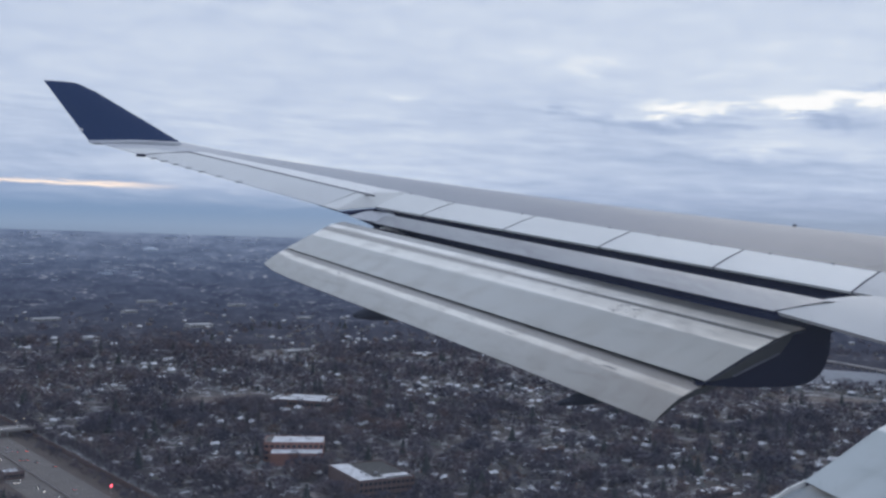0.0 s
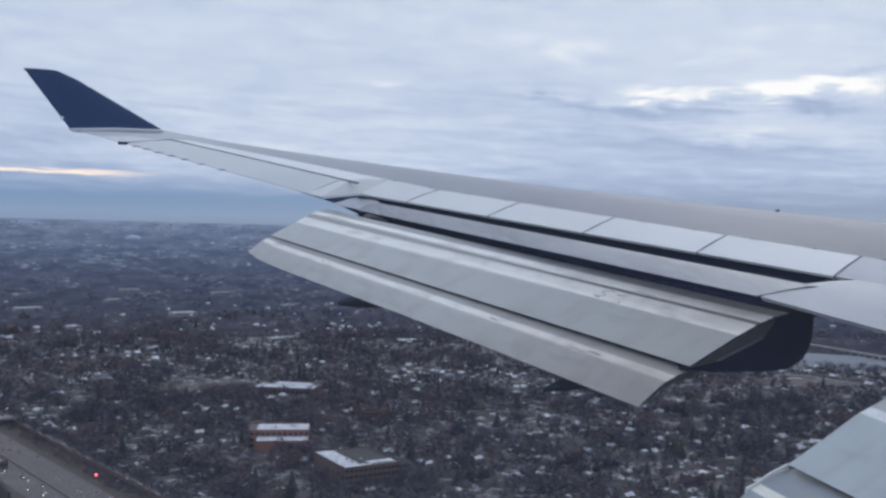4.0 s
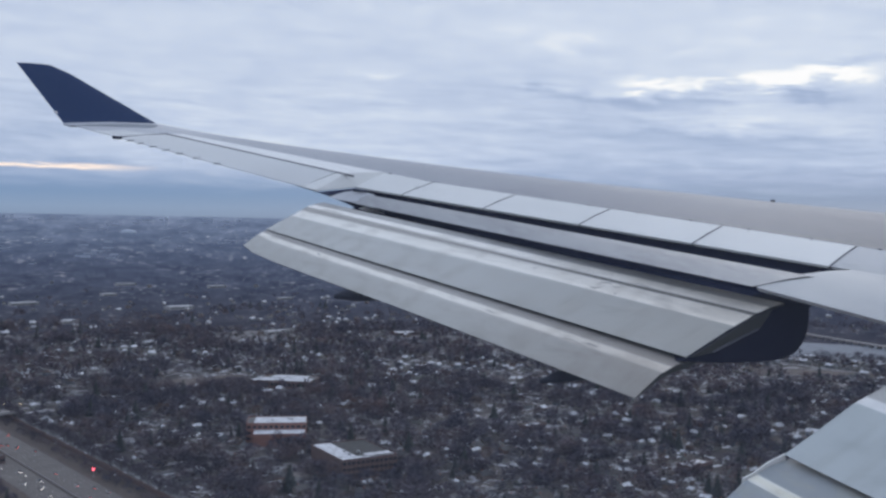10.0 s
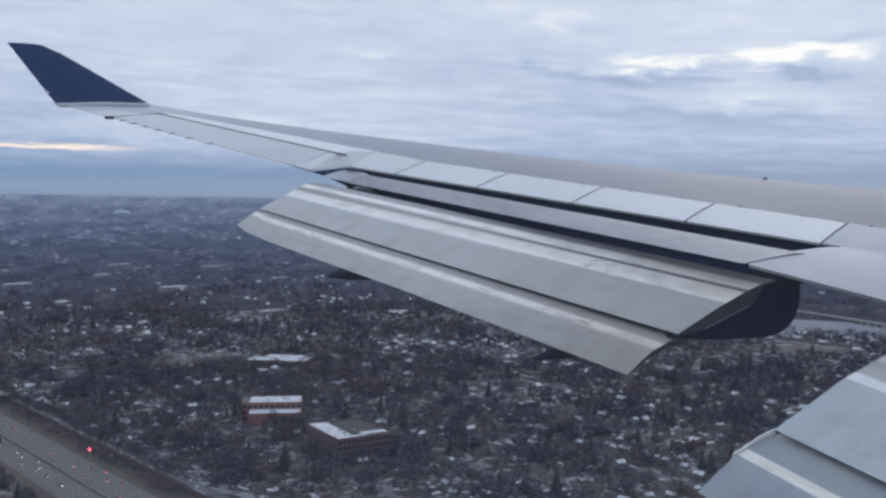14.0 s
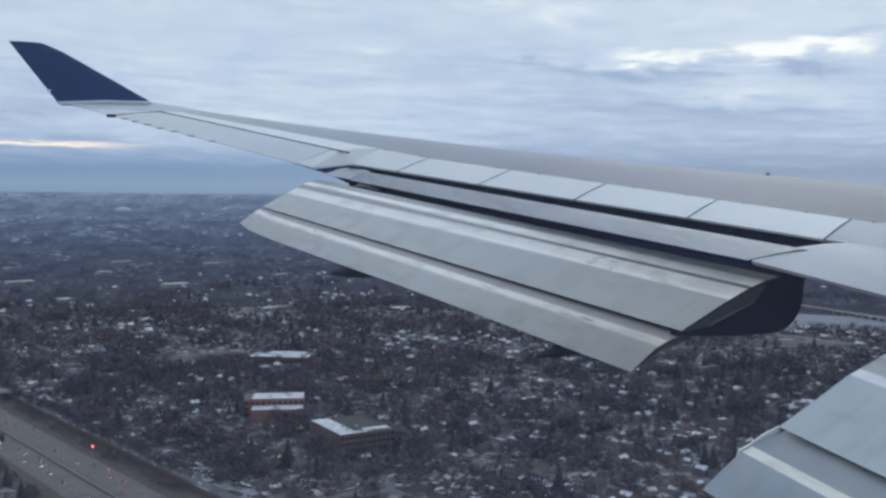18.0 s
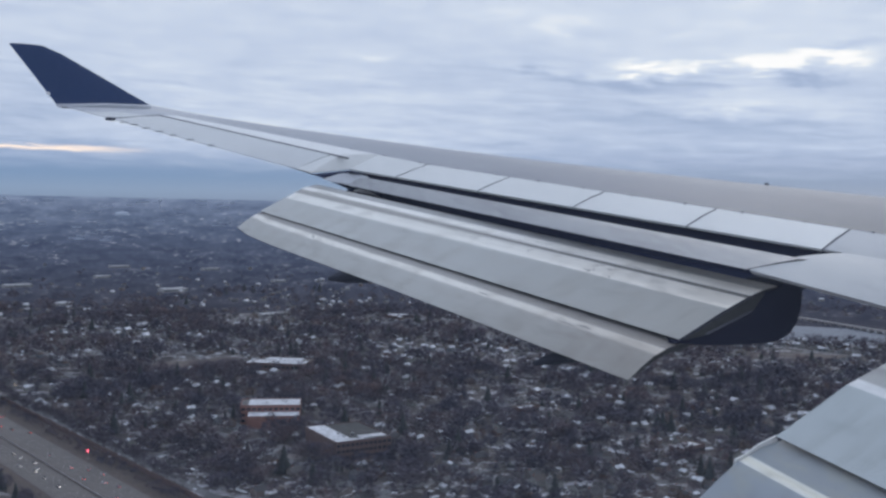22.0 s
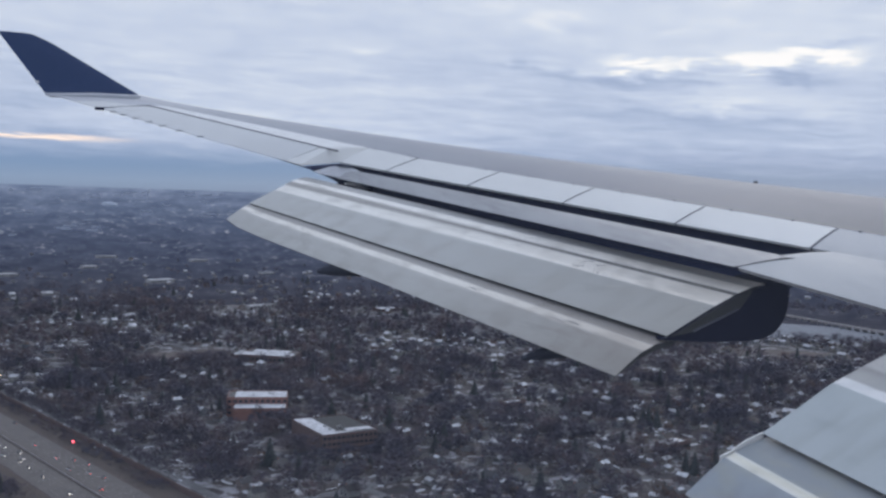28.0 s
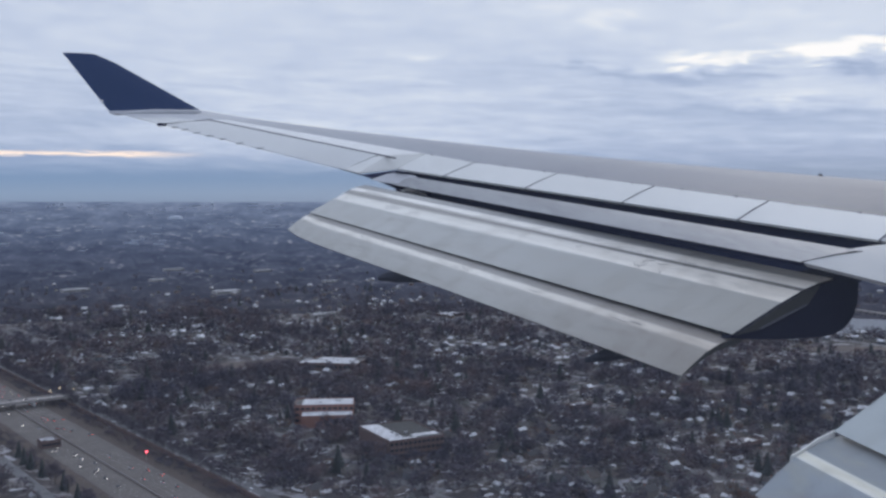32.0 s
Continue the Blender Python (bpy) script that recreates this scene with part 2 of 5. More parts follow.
# grey wing skin; sky sheen painted in as a paler tone towards the tip
WING_GREY, k, shader = material("wing_grey_skin", 0.66)
at = k.add("ShaderNodeTexCoord").outputs["Object"]
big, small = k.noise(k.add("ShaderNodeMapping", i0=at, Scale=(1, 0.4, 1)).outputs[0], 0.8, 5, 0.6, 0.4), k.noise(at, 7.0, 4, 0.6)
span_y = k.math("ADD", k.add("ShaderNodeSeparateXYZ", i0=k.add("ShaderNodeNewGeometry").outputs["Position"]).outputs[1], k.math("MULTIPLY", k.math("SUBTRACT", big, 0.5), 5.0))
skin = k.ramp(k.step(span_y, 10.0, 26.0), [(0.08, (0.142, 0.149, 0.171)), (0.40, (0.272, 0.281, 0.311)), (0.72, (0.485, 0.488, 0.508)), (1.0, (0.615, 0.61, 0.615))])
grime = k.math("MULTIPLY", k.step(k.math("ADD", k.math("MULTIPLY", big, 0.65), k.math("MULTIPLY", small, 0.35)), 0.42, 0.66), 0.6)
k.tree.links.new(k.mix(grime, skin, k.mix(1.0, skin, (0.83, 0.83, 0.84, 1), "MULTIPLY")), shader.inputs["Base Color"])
k.tree.links.new(k.math("ADD", k.math("MULTIPLY", small, 0.2), 0.56), shader.inputs["Roughness"])
WING_WHITE = paint("wing_white_skin", (0.757, 0.755, 0.732), (0.617, 0.62, 0.605), 0.55, 0, 1.0, 0.5, (1, 0.5, 1))
# one white split in two: aileron darker, skin lighter, as each catches light
AILERON_SHADED = paint("aileron_white_shaded", (0.68, 0.685, 0.68), (0.57, 0.575, 0.575), 0.6, 0, 1.0, 0.6, (1, 0.5, 1))
SKIN_LIT = paint("outer_white_lit", (0.84, 0.835, 0.82), (0.66, 0.66, 0.65), 0.45, 0, 0.9, 0.7, (1, 0.5, 1))
AILERON_WHITE = paint("inboard_aileron_paint", (0.56, 0.56, 0.553), (0.445, 0.447, 0.448), 0.65, 0, 0.8, 0.7, (1, 0.5, 1))
ROOT_WHITE = paint("root_panel_paint", (0.56, 0.56, 0.56), (0.40, 0.405, 0.41), 0.6, 0, 0.9, 0.8, (1, 0.5, 1))
VANE_GREY = paint("vane_grey_skin", (0.365, 0.37, 0.38), (0.215, 0.216, 0.23), 0.6, 0, 0.7, 0.8, (2, 0.4, 1))
# near-black puts the flap slot's shade into the colour; wicks share it
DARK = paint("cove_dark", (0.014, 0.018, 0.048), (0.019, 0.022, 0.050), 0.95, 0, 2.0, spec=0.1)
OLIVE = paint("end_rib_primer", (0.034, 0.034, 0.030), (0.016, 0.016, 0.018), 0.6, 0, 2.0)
SCUFF = paint("scuff_grey", (0.22, 0.20, 0.19), (0.45, 0.42, 0.40), 0.7, 0, 12.0, 0.8)
SEAM = paint("seam_sealant", (0.10, 0.10, 0.12), (0.06, 0.06, 0.07), 0.7, 0, 3.0)
# wing tip grey: the winglet's shading and reflection painted into the colour
TIP_GREY = paint("wing_tip_grey", (0.50, 0.51, 0.54), (0.42, 0.43, 0.46), 0.5, 0, 1.0, 0.5)
NAVY = paint("navy_paint", (0.006, 0.026, 0.088), (0.009, 0.032, 0.10), 0.5, 0, 0.7, 0.4, spec=0.15)
# navy with the shade below the wing mixed into it
NAVY_SHADED = paint("fairing_navy_shaded", (0.006, 0.007, 0.024), (0.009, 0.010, 0.026), 0.8, 0, 1.0, spec=0.15)
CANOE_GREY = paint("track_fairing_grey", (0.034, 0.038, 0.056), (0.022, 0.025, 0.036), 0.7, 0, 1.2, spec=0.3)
METAL = paint("bare_metal", (0.45, 0.45, 0.47), (0.3, 0.3, 0.3), 0.35, 0.9, 2.0)
LAMP_GLASS = paint("lamp_glass", (0.8, 0.8, 0.8), (0.7, 0.7, 0.7), 0.2)
# worn bands; the second one's brighter rear edge is a highlight painted in
MAIN_SKIN = banded("main_flap_skin", [(0.0, (0.34, 0.33, 0.32)), (0.262, (0.43, 0.419, 0.401)), (0.272, (0.95, 0.906, 0.84)), (0.375, (0.97, 0.926, 0.859)), (0.384, (0.17, 0.163, 0.158)), (0.412, (0.22, 0.212, 0.201)), (0.422, (0.83, 0.788, 0.726)), (0.52, (0.88, 0.837, 0.764)), (0.545, (0.98, 0.936, 0.859)), (0.575, (0.97, 0.926, 0.85)), (0.583, (0.48, 0.478, 0.454)), (1.0, (0.49, 0.488, 0.463))], (0.46, 0.433, 0.392), sooty=(0.88, 0.848, 0.808), outer=[(0.0, (0.38, 0.369, 0.358)), (0.250, (0.44, 0.428, 0.411)), (0.260, (0.97, 0.936, 0.869)), (0.345, (0.97, 0.936, 0.869)), (0.358, (0.44, 0.414, 0.382)), (0.440, (0.42, 0.399, 0.368)), (0.452, (0.9, 0.867, 0.793)), (0.53, (0.98, 0.946, 0.869)), (0.600, (0.96, 0.926, 0.85)), (0.610, (0.57, 0.566, 0.535)), (1.0, (0.58, 0.576, 0.544))])
# dark first stops paint the main flap's shadow onto the nose
AFT_SKIN = banded("aft_flap_skin", [(0.0, (0.22, 0.212, 0.201)), (0.25, (0.34, 0.325, 0.306)), (0.36, (0.48, 0.448, 0.415)), (0.385, (0.92, 0.877, 0.793)), (0.43, (0.95, 0.906, 0.821)), (0.505, (0.92, 0.877, 0.793)), (0.518, (0.66, 0.625, 0.573)), (0.56, (0.53, 0.517, 0.482)), (1.0, (0.53, 0.522, 0.487))], (0.4, 0.364, 0.325), sooty=(0.66, 0.615, 0.58))
INNER_SKIN = banded("inboard_flap_skin", [(0.0, (0.33, 0.32, 0.31)), (0.44, (0.46, 0.445, 0.43)), (0.46, (0.30, 0.295, 0.285)), (0.505, (0.40, 0.39, 0.375)), (0.555, (0.44, 0.43, 0.415)), (0.563, (0.86, 0.85, 0.83)), (0.612, (0.86, 0.85, 0.83)), (0.620, (0.46, 0.50, 0.50)), (1.0, (0.48, 0.515, 0.515))], (0.41, 0.44, 0.44))
INNER_AFT_SKIN = banded("inboard_aft_flap_skin", [(0.0, (0.24, 0.26, 0.27)), (0.455, (0.29, 0.315, 0.33)), (0.465, (0.80, 0.785, 0.72)), (0.50, (0.82, 0.79, 0.66)), (0.555, (0.84, 0.82, 0.75)), (0.565, (0.33, 0.36, 0.385)), (1.0, (0.33, 0.36, 0.385))], (0.42, 0.40, 0.30))
FUSELAGE = paint("fuselage_white", (0.75, 0.75, 0.76), (0.65, 0.65, 0.66), 0.35, 0, 0.5)

SNOW = paint("snow", (0.64, 0.65, 0.68), (0.28, 0.28, 0.30), 0.9, 0, 0.22, 0.9)
ROOF_GREY = varied("roof_shingle", [(0.060, 0.058, 0.062), (0.085, 0.068, 0.060), (0.045, 0.044, 0.050), (0.11, 0.10, 0.098)])
WALLS = varied("house_wall", [(0.22, 0.20, 0.18), (0.30, 0.29, 0.28), (0.16, 0.10, 0.08), (0.24, 0.25, 0.27), (0.34, 0.33, 0.30), (0.15, 0.16, 0.18)])
WINDOW = paint("window_glass", (0.03, 0.035, 0.045), (0.05, 0.05, 0.06), 0.15)
BARK = paint("bark", (0.065, 0.056, 0.052), (0.04, 0.036, 0.034), 0.9, 0, 1.0)
TWIGS, k, shader = material("bare_twigs", 0.9)
at = k.add("ShaderNodeTexCoord").outputs["Object"]
each = k.add("ShaderNodeNewGeometry").outputs["Random Per Island"]
stands, groves = k.noise(at, 0.032, 4, 0.6), k.noise(at, 0.006, 4, 0.55)
bark_tone = k.ramp(stands, [(0.36, (0.038, 0.036, 0.056)), (0.46, (0.064, 0.055, 0.076)), (0.56, (0.100, 0.078, 0.085)), (0.66, (0.150, 0.106, 0.100))])
bark_tone = k.mix(k.step(groves, 0.38, 0.60), k.mix(1.0, bark_tone, (1.12, 0.98, 0.94, 1), "MULTIPLY"), k.mix(1.0, bark_tone, (0.74, 0.80, 0.96, 1), "MULTIPLY"))
k.tree.links.new(k.mix(k.math("MULTIPLY", each, 0.45), bark_tone, (0.052, 0.045, 0.062, 1)), shader.inputs["Base Color"])
RUST = varied("dead_brown_leaves", [(0.125, 0.066, 0.045), (0.10, 0.062, 0.046), (0.145, 0.088, 0.058), (0.085, 0.05, 0.04)])
NEEDLES = varied("conifer_needles", [(0.028, 0.036, 0.036), (0.036, 0.043, 0.041), (0.024, 0.031, 0.034)])
ASPHALT = paint("asphalt", (0.122, 0.106, 0.098), (0.082, 0.072, 0.068), 0.85, 0, 0.05, 0.9)
STREET = paint("street_asphalt", (0.11, 0.107, 0.11), (0.22, 0.22, 0.235), 0.85, 0, 0.08, 0.7)
CONCRETE = paint("concrete", (0.30, 0.28, 0.27), (0.20, 0.19, 0.19), 0.8, 0, 0.15, 0.7)
VERGE = paint("verge_grass", (0.080, 0.060, 0.049), (0.050, 0.039, 0.036), 0.95, 0, 0.06, 0.8)
FIELD = paint("brown_field", (0.105, 0.080, 0.072), (0.07, 0.059, 0.058), 0.95, 0, 0.02, 0.8)
ICE = paint("lake_ice", (0.19, 0.205, 0.235), (0.125, 0.135, 0.16), 0.95, 0, 0.006, 0.7)
BRICK = paint("brick_wall", (0.25, 0.12, 0.095), (0.16, 0.085, 0.072), 0.85, 0, 0.4, 0.7)
DARK_BRICK = paint("dark_brick_wall", (0.135, 0.085, 0.076), (0.085, 0.06, 0.058), 0.85, 0, 0.4, 0.7)
PALE_WALL = paint("pale_wall", (0.36, 0.35, 0.34), (0.26, 0.26, 0.26), 0.8, 0, 0.3, 0.6)
LINE = paint("road_line", (0.5, 0.5, 0.48), (0.3, 0.3, 0.3), 0.7, 0, 0.3, 0.8)
CAR_PAINT = varied("car_paint", [(0.62, 0.63, 0.65), (0.02, 0.02, 0.025), (0.70, 0.70, 0.70), (0.05, 0.055, 0.065), (0.72, 0.72, 0.72), (0.10, 0.02, 0.02), (0.5, 0.5, 0.52), (0.03, 0.04, 0.07), (0.75, 0.75, 0.75)], 0.35, "object")
TYRE = paint("tyre", (0.02, 0.02, 0.02), (0.03, 0.03, 0.03), 0.8)


def lit(name, colour, strength):
    m, k, shader = material(name, 0.4)
    shader.inputs["Emission Color"].default_value = (*colour, 1)
    shader.inputs["Emission Strength"].default_value = strength
    shader.inputs["Base Color"].default_value = (*colour, 1)
    return m


HEADLAMP = lit("headlamp_glow", (1.0, 0.9, 0.78), 5.0)
WARM_LAMP = lit("street_lamp_glow", (1.0, 0.72, 0.42), 9.0)
TAIL_LAMP = lit("tail_lamp_glow", (1.0, 0.10, 0.06), 3.0)
RED_LAMP = lit("red_lamp_glow", (1.0, 0.10, 0.14), 5.0)

# winter ground: dark litter, dead lawn and thin snow
GROUND, k, shader = material("winter_ground", 0.95)
at = k.add("ShaderNodeTexCoord").outputs["Object"]
yards, lots, crumbs = k.noise(at, 0.060, 5, 0.62, 0.4), k.noise(at, 0.0042, 4, 0.55), k.noise(at, 0.4, 3, 0.6)
soil = k.ramp(yards, [(0.35, (0.036, 0.032, 0.036)), (0.5, (0.062, 0.050, 0.048)), (0.60, (0.105, 0.083, 0.073)), (0.68, (0.165, 0.125, 0.098))])
snowy = k.math("MULTIPLY", k.step(k.math("ADD", yards, k.math("MULTIPLY", k.math("SUBTRACT", crumbs, 0.5), 0.25)), 0.52, 0.585), k.step(lots, 0.34, 0.54))
k.tree.links.new(k.mix(k.math("MULTIPLY", snowy, 0.80), soil, (0.40, 0.40, 0.43, 1)), shader.inputs["Base Color"])

# hazy distance: glowing sheet, haze painted in as paler and bluer tones
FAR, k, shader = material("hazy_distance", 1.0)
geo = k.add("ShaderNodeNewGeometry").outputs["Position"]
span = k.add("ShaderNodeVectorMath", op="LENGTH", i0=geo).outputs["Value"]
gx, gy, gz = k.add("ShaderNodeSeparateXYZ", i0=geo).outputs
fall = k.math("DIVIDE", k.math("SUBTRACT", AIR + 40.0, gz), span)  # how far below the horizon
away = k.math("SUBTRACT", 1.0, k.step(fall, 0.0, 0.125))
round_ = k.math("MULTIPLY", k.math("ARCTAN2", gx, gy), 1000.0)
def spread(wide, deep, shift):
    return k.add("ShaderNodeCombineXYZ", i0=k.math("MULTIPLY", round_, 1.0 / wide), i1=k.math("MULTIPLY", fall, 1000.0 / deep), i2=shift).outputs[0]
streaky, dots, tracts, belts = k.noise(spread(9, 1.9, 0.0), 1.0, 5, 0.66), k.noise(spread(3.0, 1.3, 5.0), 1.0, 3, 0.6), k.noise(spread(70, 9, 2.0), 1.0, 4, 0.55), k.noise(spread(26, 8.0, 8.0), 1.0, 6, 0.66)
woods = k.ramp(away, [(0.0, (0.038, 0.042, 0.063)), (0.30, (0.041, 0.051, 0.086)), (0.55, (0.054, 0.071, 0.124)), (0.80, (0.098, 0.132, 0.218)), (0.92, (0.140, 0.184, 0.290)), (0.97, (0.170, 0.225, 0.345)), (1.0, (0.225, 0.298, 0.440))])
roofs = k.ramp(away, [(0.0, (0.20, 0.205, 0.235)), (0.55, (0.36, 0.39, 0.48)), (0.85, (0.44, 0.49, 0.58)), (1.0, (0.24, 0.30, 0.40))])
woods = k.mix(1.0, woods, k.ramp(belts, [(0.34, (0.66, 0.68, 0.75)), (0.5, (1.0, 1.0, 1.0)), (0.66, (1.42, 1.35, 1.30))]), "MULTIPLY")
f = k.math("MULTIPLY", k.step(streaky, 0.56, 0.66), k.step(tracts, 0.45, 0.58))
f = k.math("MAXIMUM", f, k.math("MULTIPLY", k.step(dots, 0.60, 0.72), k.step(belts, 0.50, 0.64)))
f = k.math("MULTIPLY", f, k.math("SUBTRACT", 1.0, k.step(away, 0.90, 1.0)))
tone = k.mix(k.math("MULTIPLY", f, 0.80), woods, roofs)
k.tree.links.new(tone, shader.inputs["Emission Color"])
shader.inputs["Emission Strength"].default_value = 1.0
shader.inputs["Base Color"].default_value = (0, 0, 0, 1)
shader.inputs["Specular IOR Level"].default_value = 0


# ---- building helpers ----
def part(name, bm, mat, parent=None, label=""):
    """One mesh object out of a bmesh, under its thing or part."""
    mesh = bpy.data.meshes.new(name)
    bm.to_mesh(mesh)
    bm.free()
    mesh.set_sharp_from_angle(angle=radians(28))
    for m in mat if isinstance(mat, (list, tuple)) else [mat]:
        mesh.materials.append(m)
    ob = new(name, mesh)
    if parent is not None:
        ob.parent = parent
        if parent.parent is None:
            ob.matrix_parent_inverse = parent.matrix_basis.inverted()
    return tagged(ob, label) if label else ob


def thing(name, label, category, at=(0, 0, 0), group="", kind=""):
    ob = new(name)
    ob.empty_display_size = 0.2
    ob.matrix_basis = Matrix.Translation(at)
    return tagged(ob, label, category, group, kind)


def box(bm, lo, hi, mat=0, bevel=0.0):
    m = Matrix.Translation([(a + b) / 2 for a, b in zip(lo, hi)]) @ Matrix.Diagonal([b - a for a, b in zip(lo, hi)] + [1])
    got = bmesh.ops.create_cube(bm, size=1, matrix=m)["verts"]
    faces = {f for v in got for f in v.link_faces}
    for f in faces:
        f.material_index = mat
    if bevel:
        bmesh.ops.bevel(bm, geom=list({e for v in got for e in v.link_edges}), offset=bevel, segments=2, affect="EDGES", profile=0.6)
    return got


def loft(sections, closed=True, caps=True, uv=None, smooth=True, mats=None):
    """Skin through rows of points that run from inboard to outboard. uv: rows of (u, v) beside the points."""
    bm = bmesh.new()
    layer = bm.loops.layers.uv.new("UVMap")
    rows = [[bm.verts.new(p) for p in s] for s in sections]
    m = len(rows[0])
    for i in range(len(rows) - 1):
        for j in range(m if closed else m - 1):
            j2 = (j + 1) % m
            face = bm.faces.new((rows[i][j], rows[i][j2], rows[i + 1][j2], rows[i + 1][j]))
            face.smooth = smooth
            if mats:
                face.material_index = mats[j]
            if uv:
                for loop, (a, b) in zip(face.loops, ((i, j), (i, j2), (i + 1, j2), (i + 1, j))):
                    loop[layer].uv = uv[a][b]
    if closed and caps:
        for row in (rows[0], rows[-1]):
            face = bm.faces.new(row)
            if mats:
                face.material_index = max(mats)
    bmesh.ops.recalc_face_normals(bm, faces=bm.faces)
    return bm


def mixed(a, b, f):
    return tuple(p + (q - p) * f for p, q in zip(a, b))


def curve_at(table, y):
    """Linear reading of a table of (y, x, z)."""
    for (y0, *a), (y1, *b) in zip(table, table[1:]):
        if y <= y1 or (y1, *b) == table[-1]:
            f = (y - y0) / (y1 - y0)
            return mixed(a, b, f)


def smooth_table(table, n_steps=24):
    """A table of (y, x, z) bent smoothly through its rows (Catmull-Rom)."""
    rows = []
    for i in range(len(table) - 1):
        p0, p1, p2, p3 = (np.array(table[min(max(q, 0), len(table) - 1)], float) for q in (i - 1, i, i + 1, i + 2))
        for s in range(n_steps):
            t = s / n_steps
            rows.append(tuple(0.5 * (2 * p1 + (p2 - p0) * t + (2 * p0 - 5 * p1 + 4 * p2 - p3) * t * t + (3 * p1 - p0 - 3 * p2 + p3) * t ** 3)))
    return rows + [tuple(table[-1])]


def P(x, y, z):
    return (x, y, z + AIR)


# ---- the airliner's wing (x forward, y outboard, z up from the window) ----
# spanwise lines as (y, x, z)
LIP = [(-0.6, 15.5, -2.18), (11.0, 9.35, -0.50), (19.4, 4.89, 0.716)]  # rear edge of the spoilers
FRONT = [(-0.6, 16.4, -1.96), (11.34, 10.09, -0.23), (18.52, 6.30, 0.81), (23.0, 3.75, 1.64), (27.9, 1.05, 2.52)]  # spoiler fronts, edge of the grey skin
CREST = smooth_table([(-0.6, 27.0, -1.3), (7.5, 20.2, -0.65), (14.5, 13.17, 0.33), (18.1, 8.82, 0.91), (21.28, 5.42, 1.49), (25.0, 2.9, 2.10), (27.94, 1.46, 2.60)])
TRAIL = [(19.0, 4.335, 0.54), (19.77, 3.88, 0.71), (27.79, -0.85, 2.50)]  # rear edge of the outer wing
HINGE = [(19.34, 4.82, 0.93), (26.02, 1.64, 2.17)]

wing = thing("airliner_wing", "swept grey-and-white airliner wing with lowered slotted flaps and a navy winglet", "aircraft wing", (15.0, -0.6, AIR - 2.2))

# wing box: grey skin from the spoiler fronts over the crest to the nose, and the belly
ys = [-0.6, 2, 5, 8, 10.4, 12, 14, 16, 18, 19, 20, 21, 22, 23, 24, 25, 26, 27, 27.9]
rows = []
for y in ys:
    fx, fz = curve_at(FRONT, y)
    cx, cz = curve_at(CREST, y)
    s = 1.0 if y < 17 else max(0.12, 1 - (y - 17) * 0.125)
    mid = mixed((fx, fz), (cx, cz), 0.5)
    rows.append([P(fx, y, fz), P(mid[0], y, mid[1] + 0.035 * s), P(cx, y, cz), P(cx + 0.7 * s, y, cz - 0.10 * s), P(cx + 1.3 * s, y, cz - 0.36 * s), P(cx + 1.55 * s, y, cz - 0.62 * s), P(cx + 1.2 * s, y, cz - 0.9 * s), P(cx - 0.5, y, cz - 1.1 * s - 0.1), P(fx + 0.1, y, fz - 0.55 * s - 0.1), P(fx, y, fz - 0.06)])
part("wing_box", loft(rows), WING_GREY, wing, "grey metal wing skin with sky sheen painted in towards the tip")

# four spoilers and the fixed panels beside them
def panel(name, y0, y1, rear, front, label="", gap=0.012, thick=0.035, steps=4, rise=0.0, mat=None, skew=0.33):
    rr = []
    for i in range(steps + 1):
        y = y0 + gap + (y1 - y0 - 2 * gap) * i / steps
        (rx, rz), (fx, fz) = rear(y), front(y + skew)
        mx, mz = mixed((rx, rz), (fx, fz), 0.5)
        rr.append([P(rx, y, rz + rise), P(mx, y + skew / 2, mz + 0.012 + rise), P(fx - 0.01, y + skew, fz + rise), P(fx - 0.01, y + skew, fz - thick), P(rx + 0.02, y, rz - thick)])
    return part(name, loft(rr, smooth=False), mat or WING_WHITE, wing, label)


def lip(y):
    return curve_at(LIP, y)


def front(y):
    return curve_at(FRONT, y)


edges = [11.0 + i * 1.818 for i in range(5)]
for a, b in zip(edges, edges[1:]):
    panel("spoiler", a, b, lip, front, "white spoiler panel")
panel("fixed_panel", edges[4], 19.46, lip, front, "white fixed trailing panel")
panel("fixed_panel", 5.0, edges[0], lip, front, "greyish white fixed panel near the wing root", mat=ROOT_WHITE)
for e in edges:  # dark seams between the spoilers
    (rx, rz), (fx, fz) = lip(e), front(e + 0.33)
    rows = []
    for g in (0.0, 0.5, 1.0):
        x, y, z = rx + (fx - rx) * g, e + 0.33 * g, rz + (fz - rz) * g + 0.012 * math.sin(math.pi * g)
        rows.append([P(x, y - 0.02, z + 0.005), P(x, y + 0.02, z + 0.005), P(x, y + 0.02, z - 0.02), P(x, y - 0.02, z - 0.02)])
    part("panel_seam", loft(rows, smooth=False), SEAM, wing)

# outer wing: fixed skin up to the hinge line, and the aileron behind it
def hinge(y):
    return curve_at(HINGE, y)


def trail(y):
    return curve_at(TRAIL, y)


panel("outer_skin", 19.80, 26.02, lambda y: tuple(v + d for v, d in zip(hinge(y), (0.02, 0.0))), front, "glossy white outer wing skin with its highlight painted in", 0.0, steps=8, skew=0.0, mat=SKIN_LIT)
panel("aileron", 19.80, 26.6, trail, lambda y: tuple(v - d for v, d in zip(hinge(y), (0.05, 0.0))), "white outboard aileron, painted darker for its slant to the sky", 0.0, 0.012, steps=8, skew=0.0, mat=AILERON_SHADED)
panel("tip_skin", 26.02, 27.85, lambda y: trail(y) if y > 26.6 else mixed(hinge(26.02), trail(26.6), max(0, (y - 26.02) / 0.58)), front, "wing tip skin with the navy winglet's reflection painted in grey", 0.0, 0.012, steps=6, skew=0.0, mat=TIP_GREY)
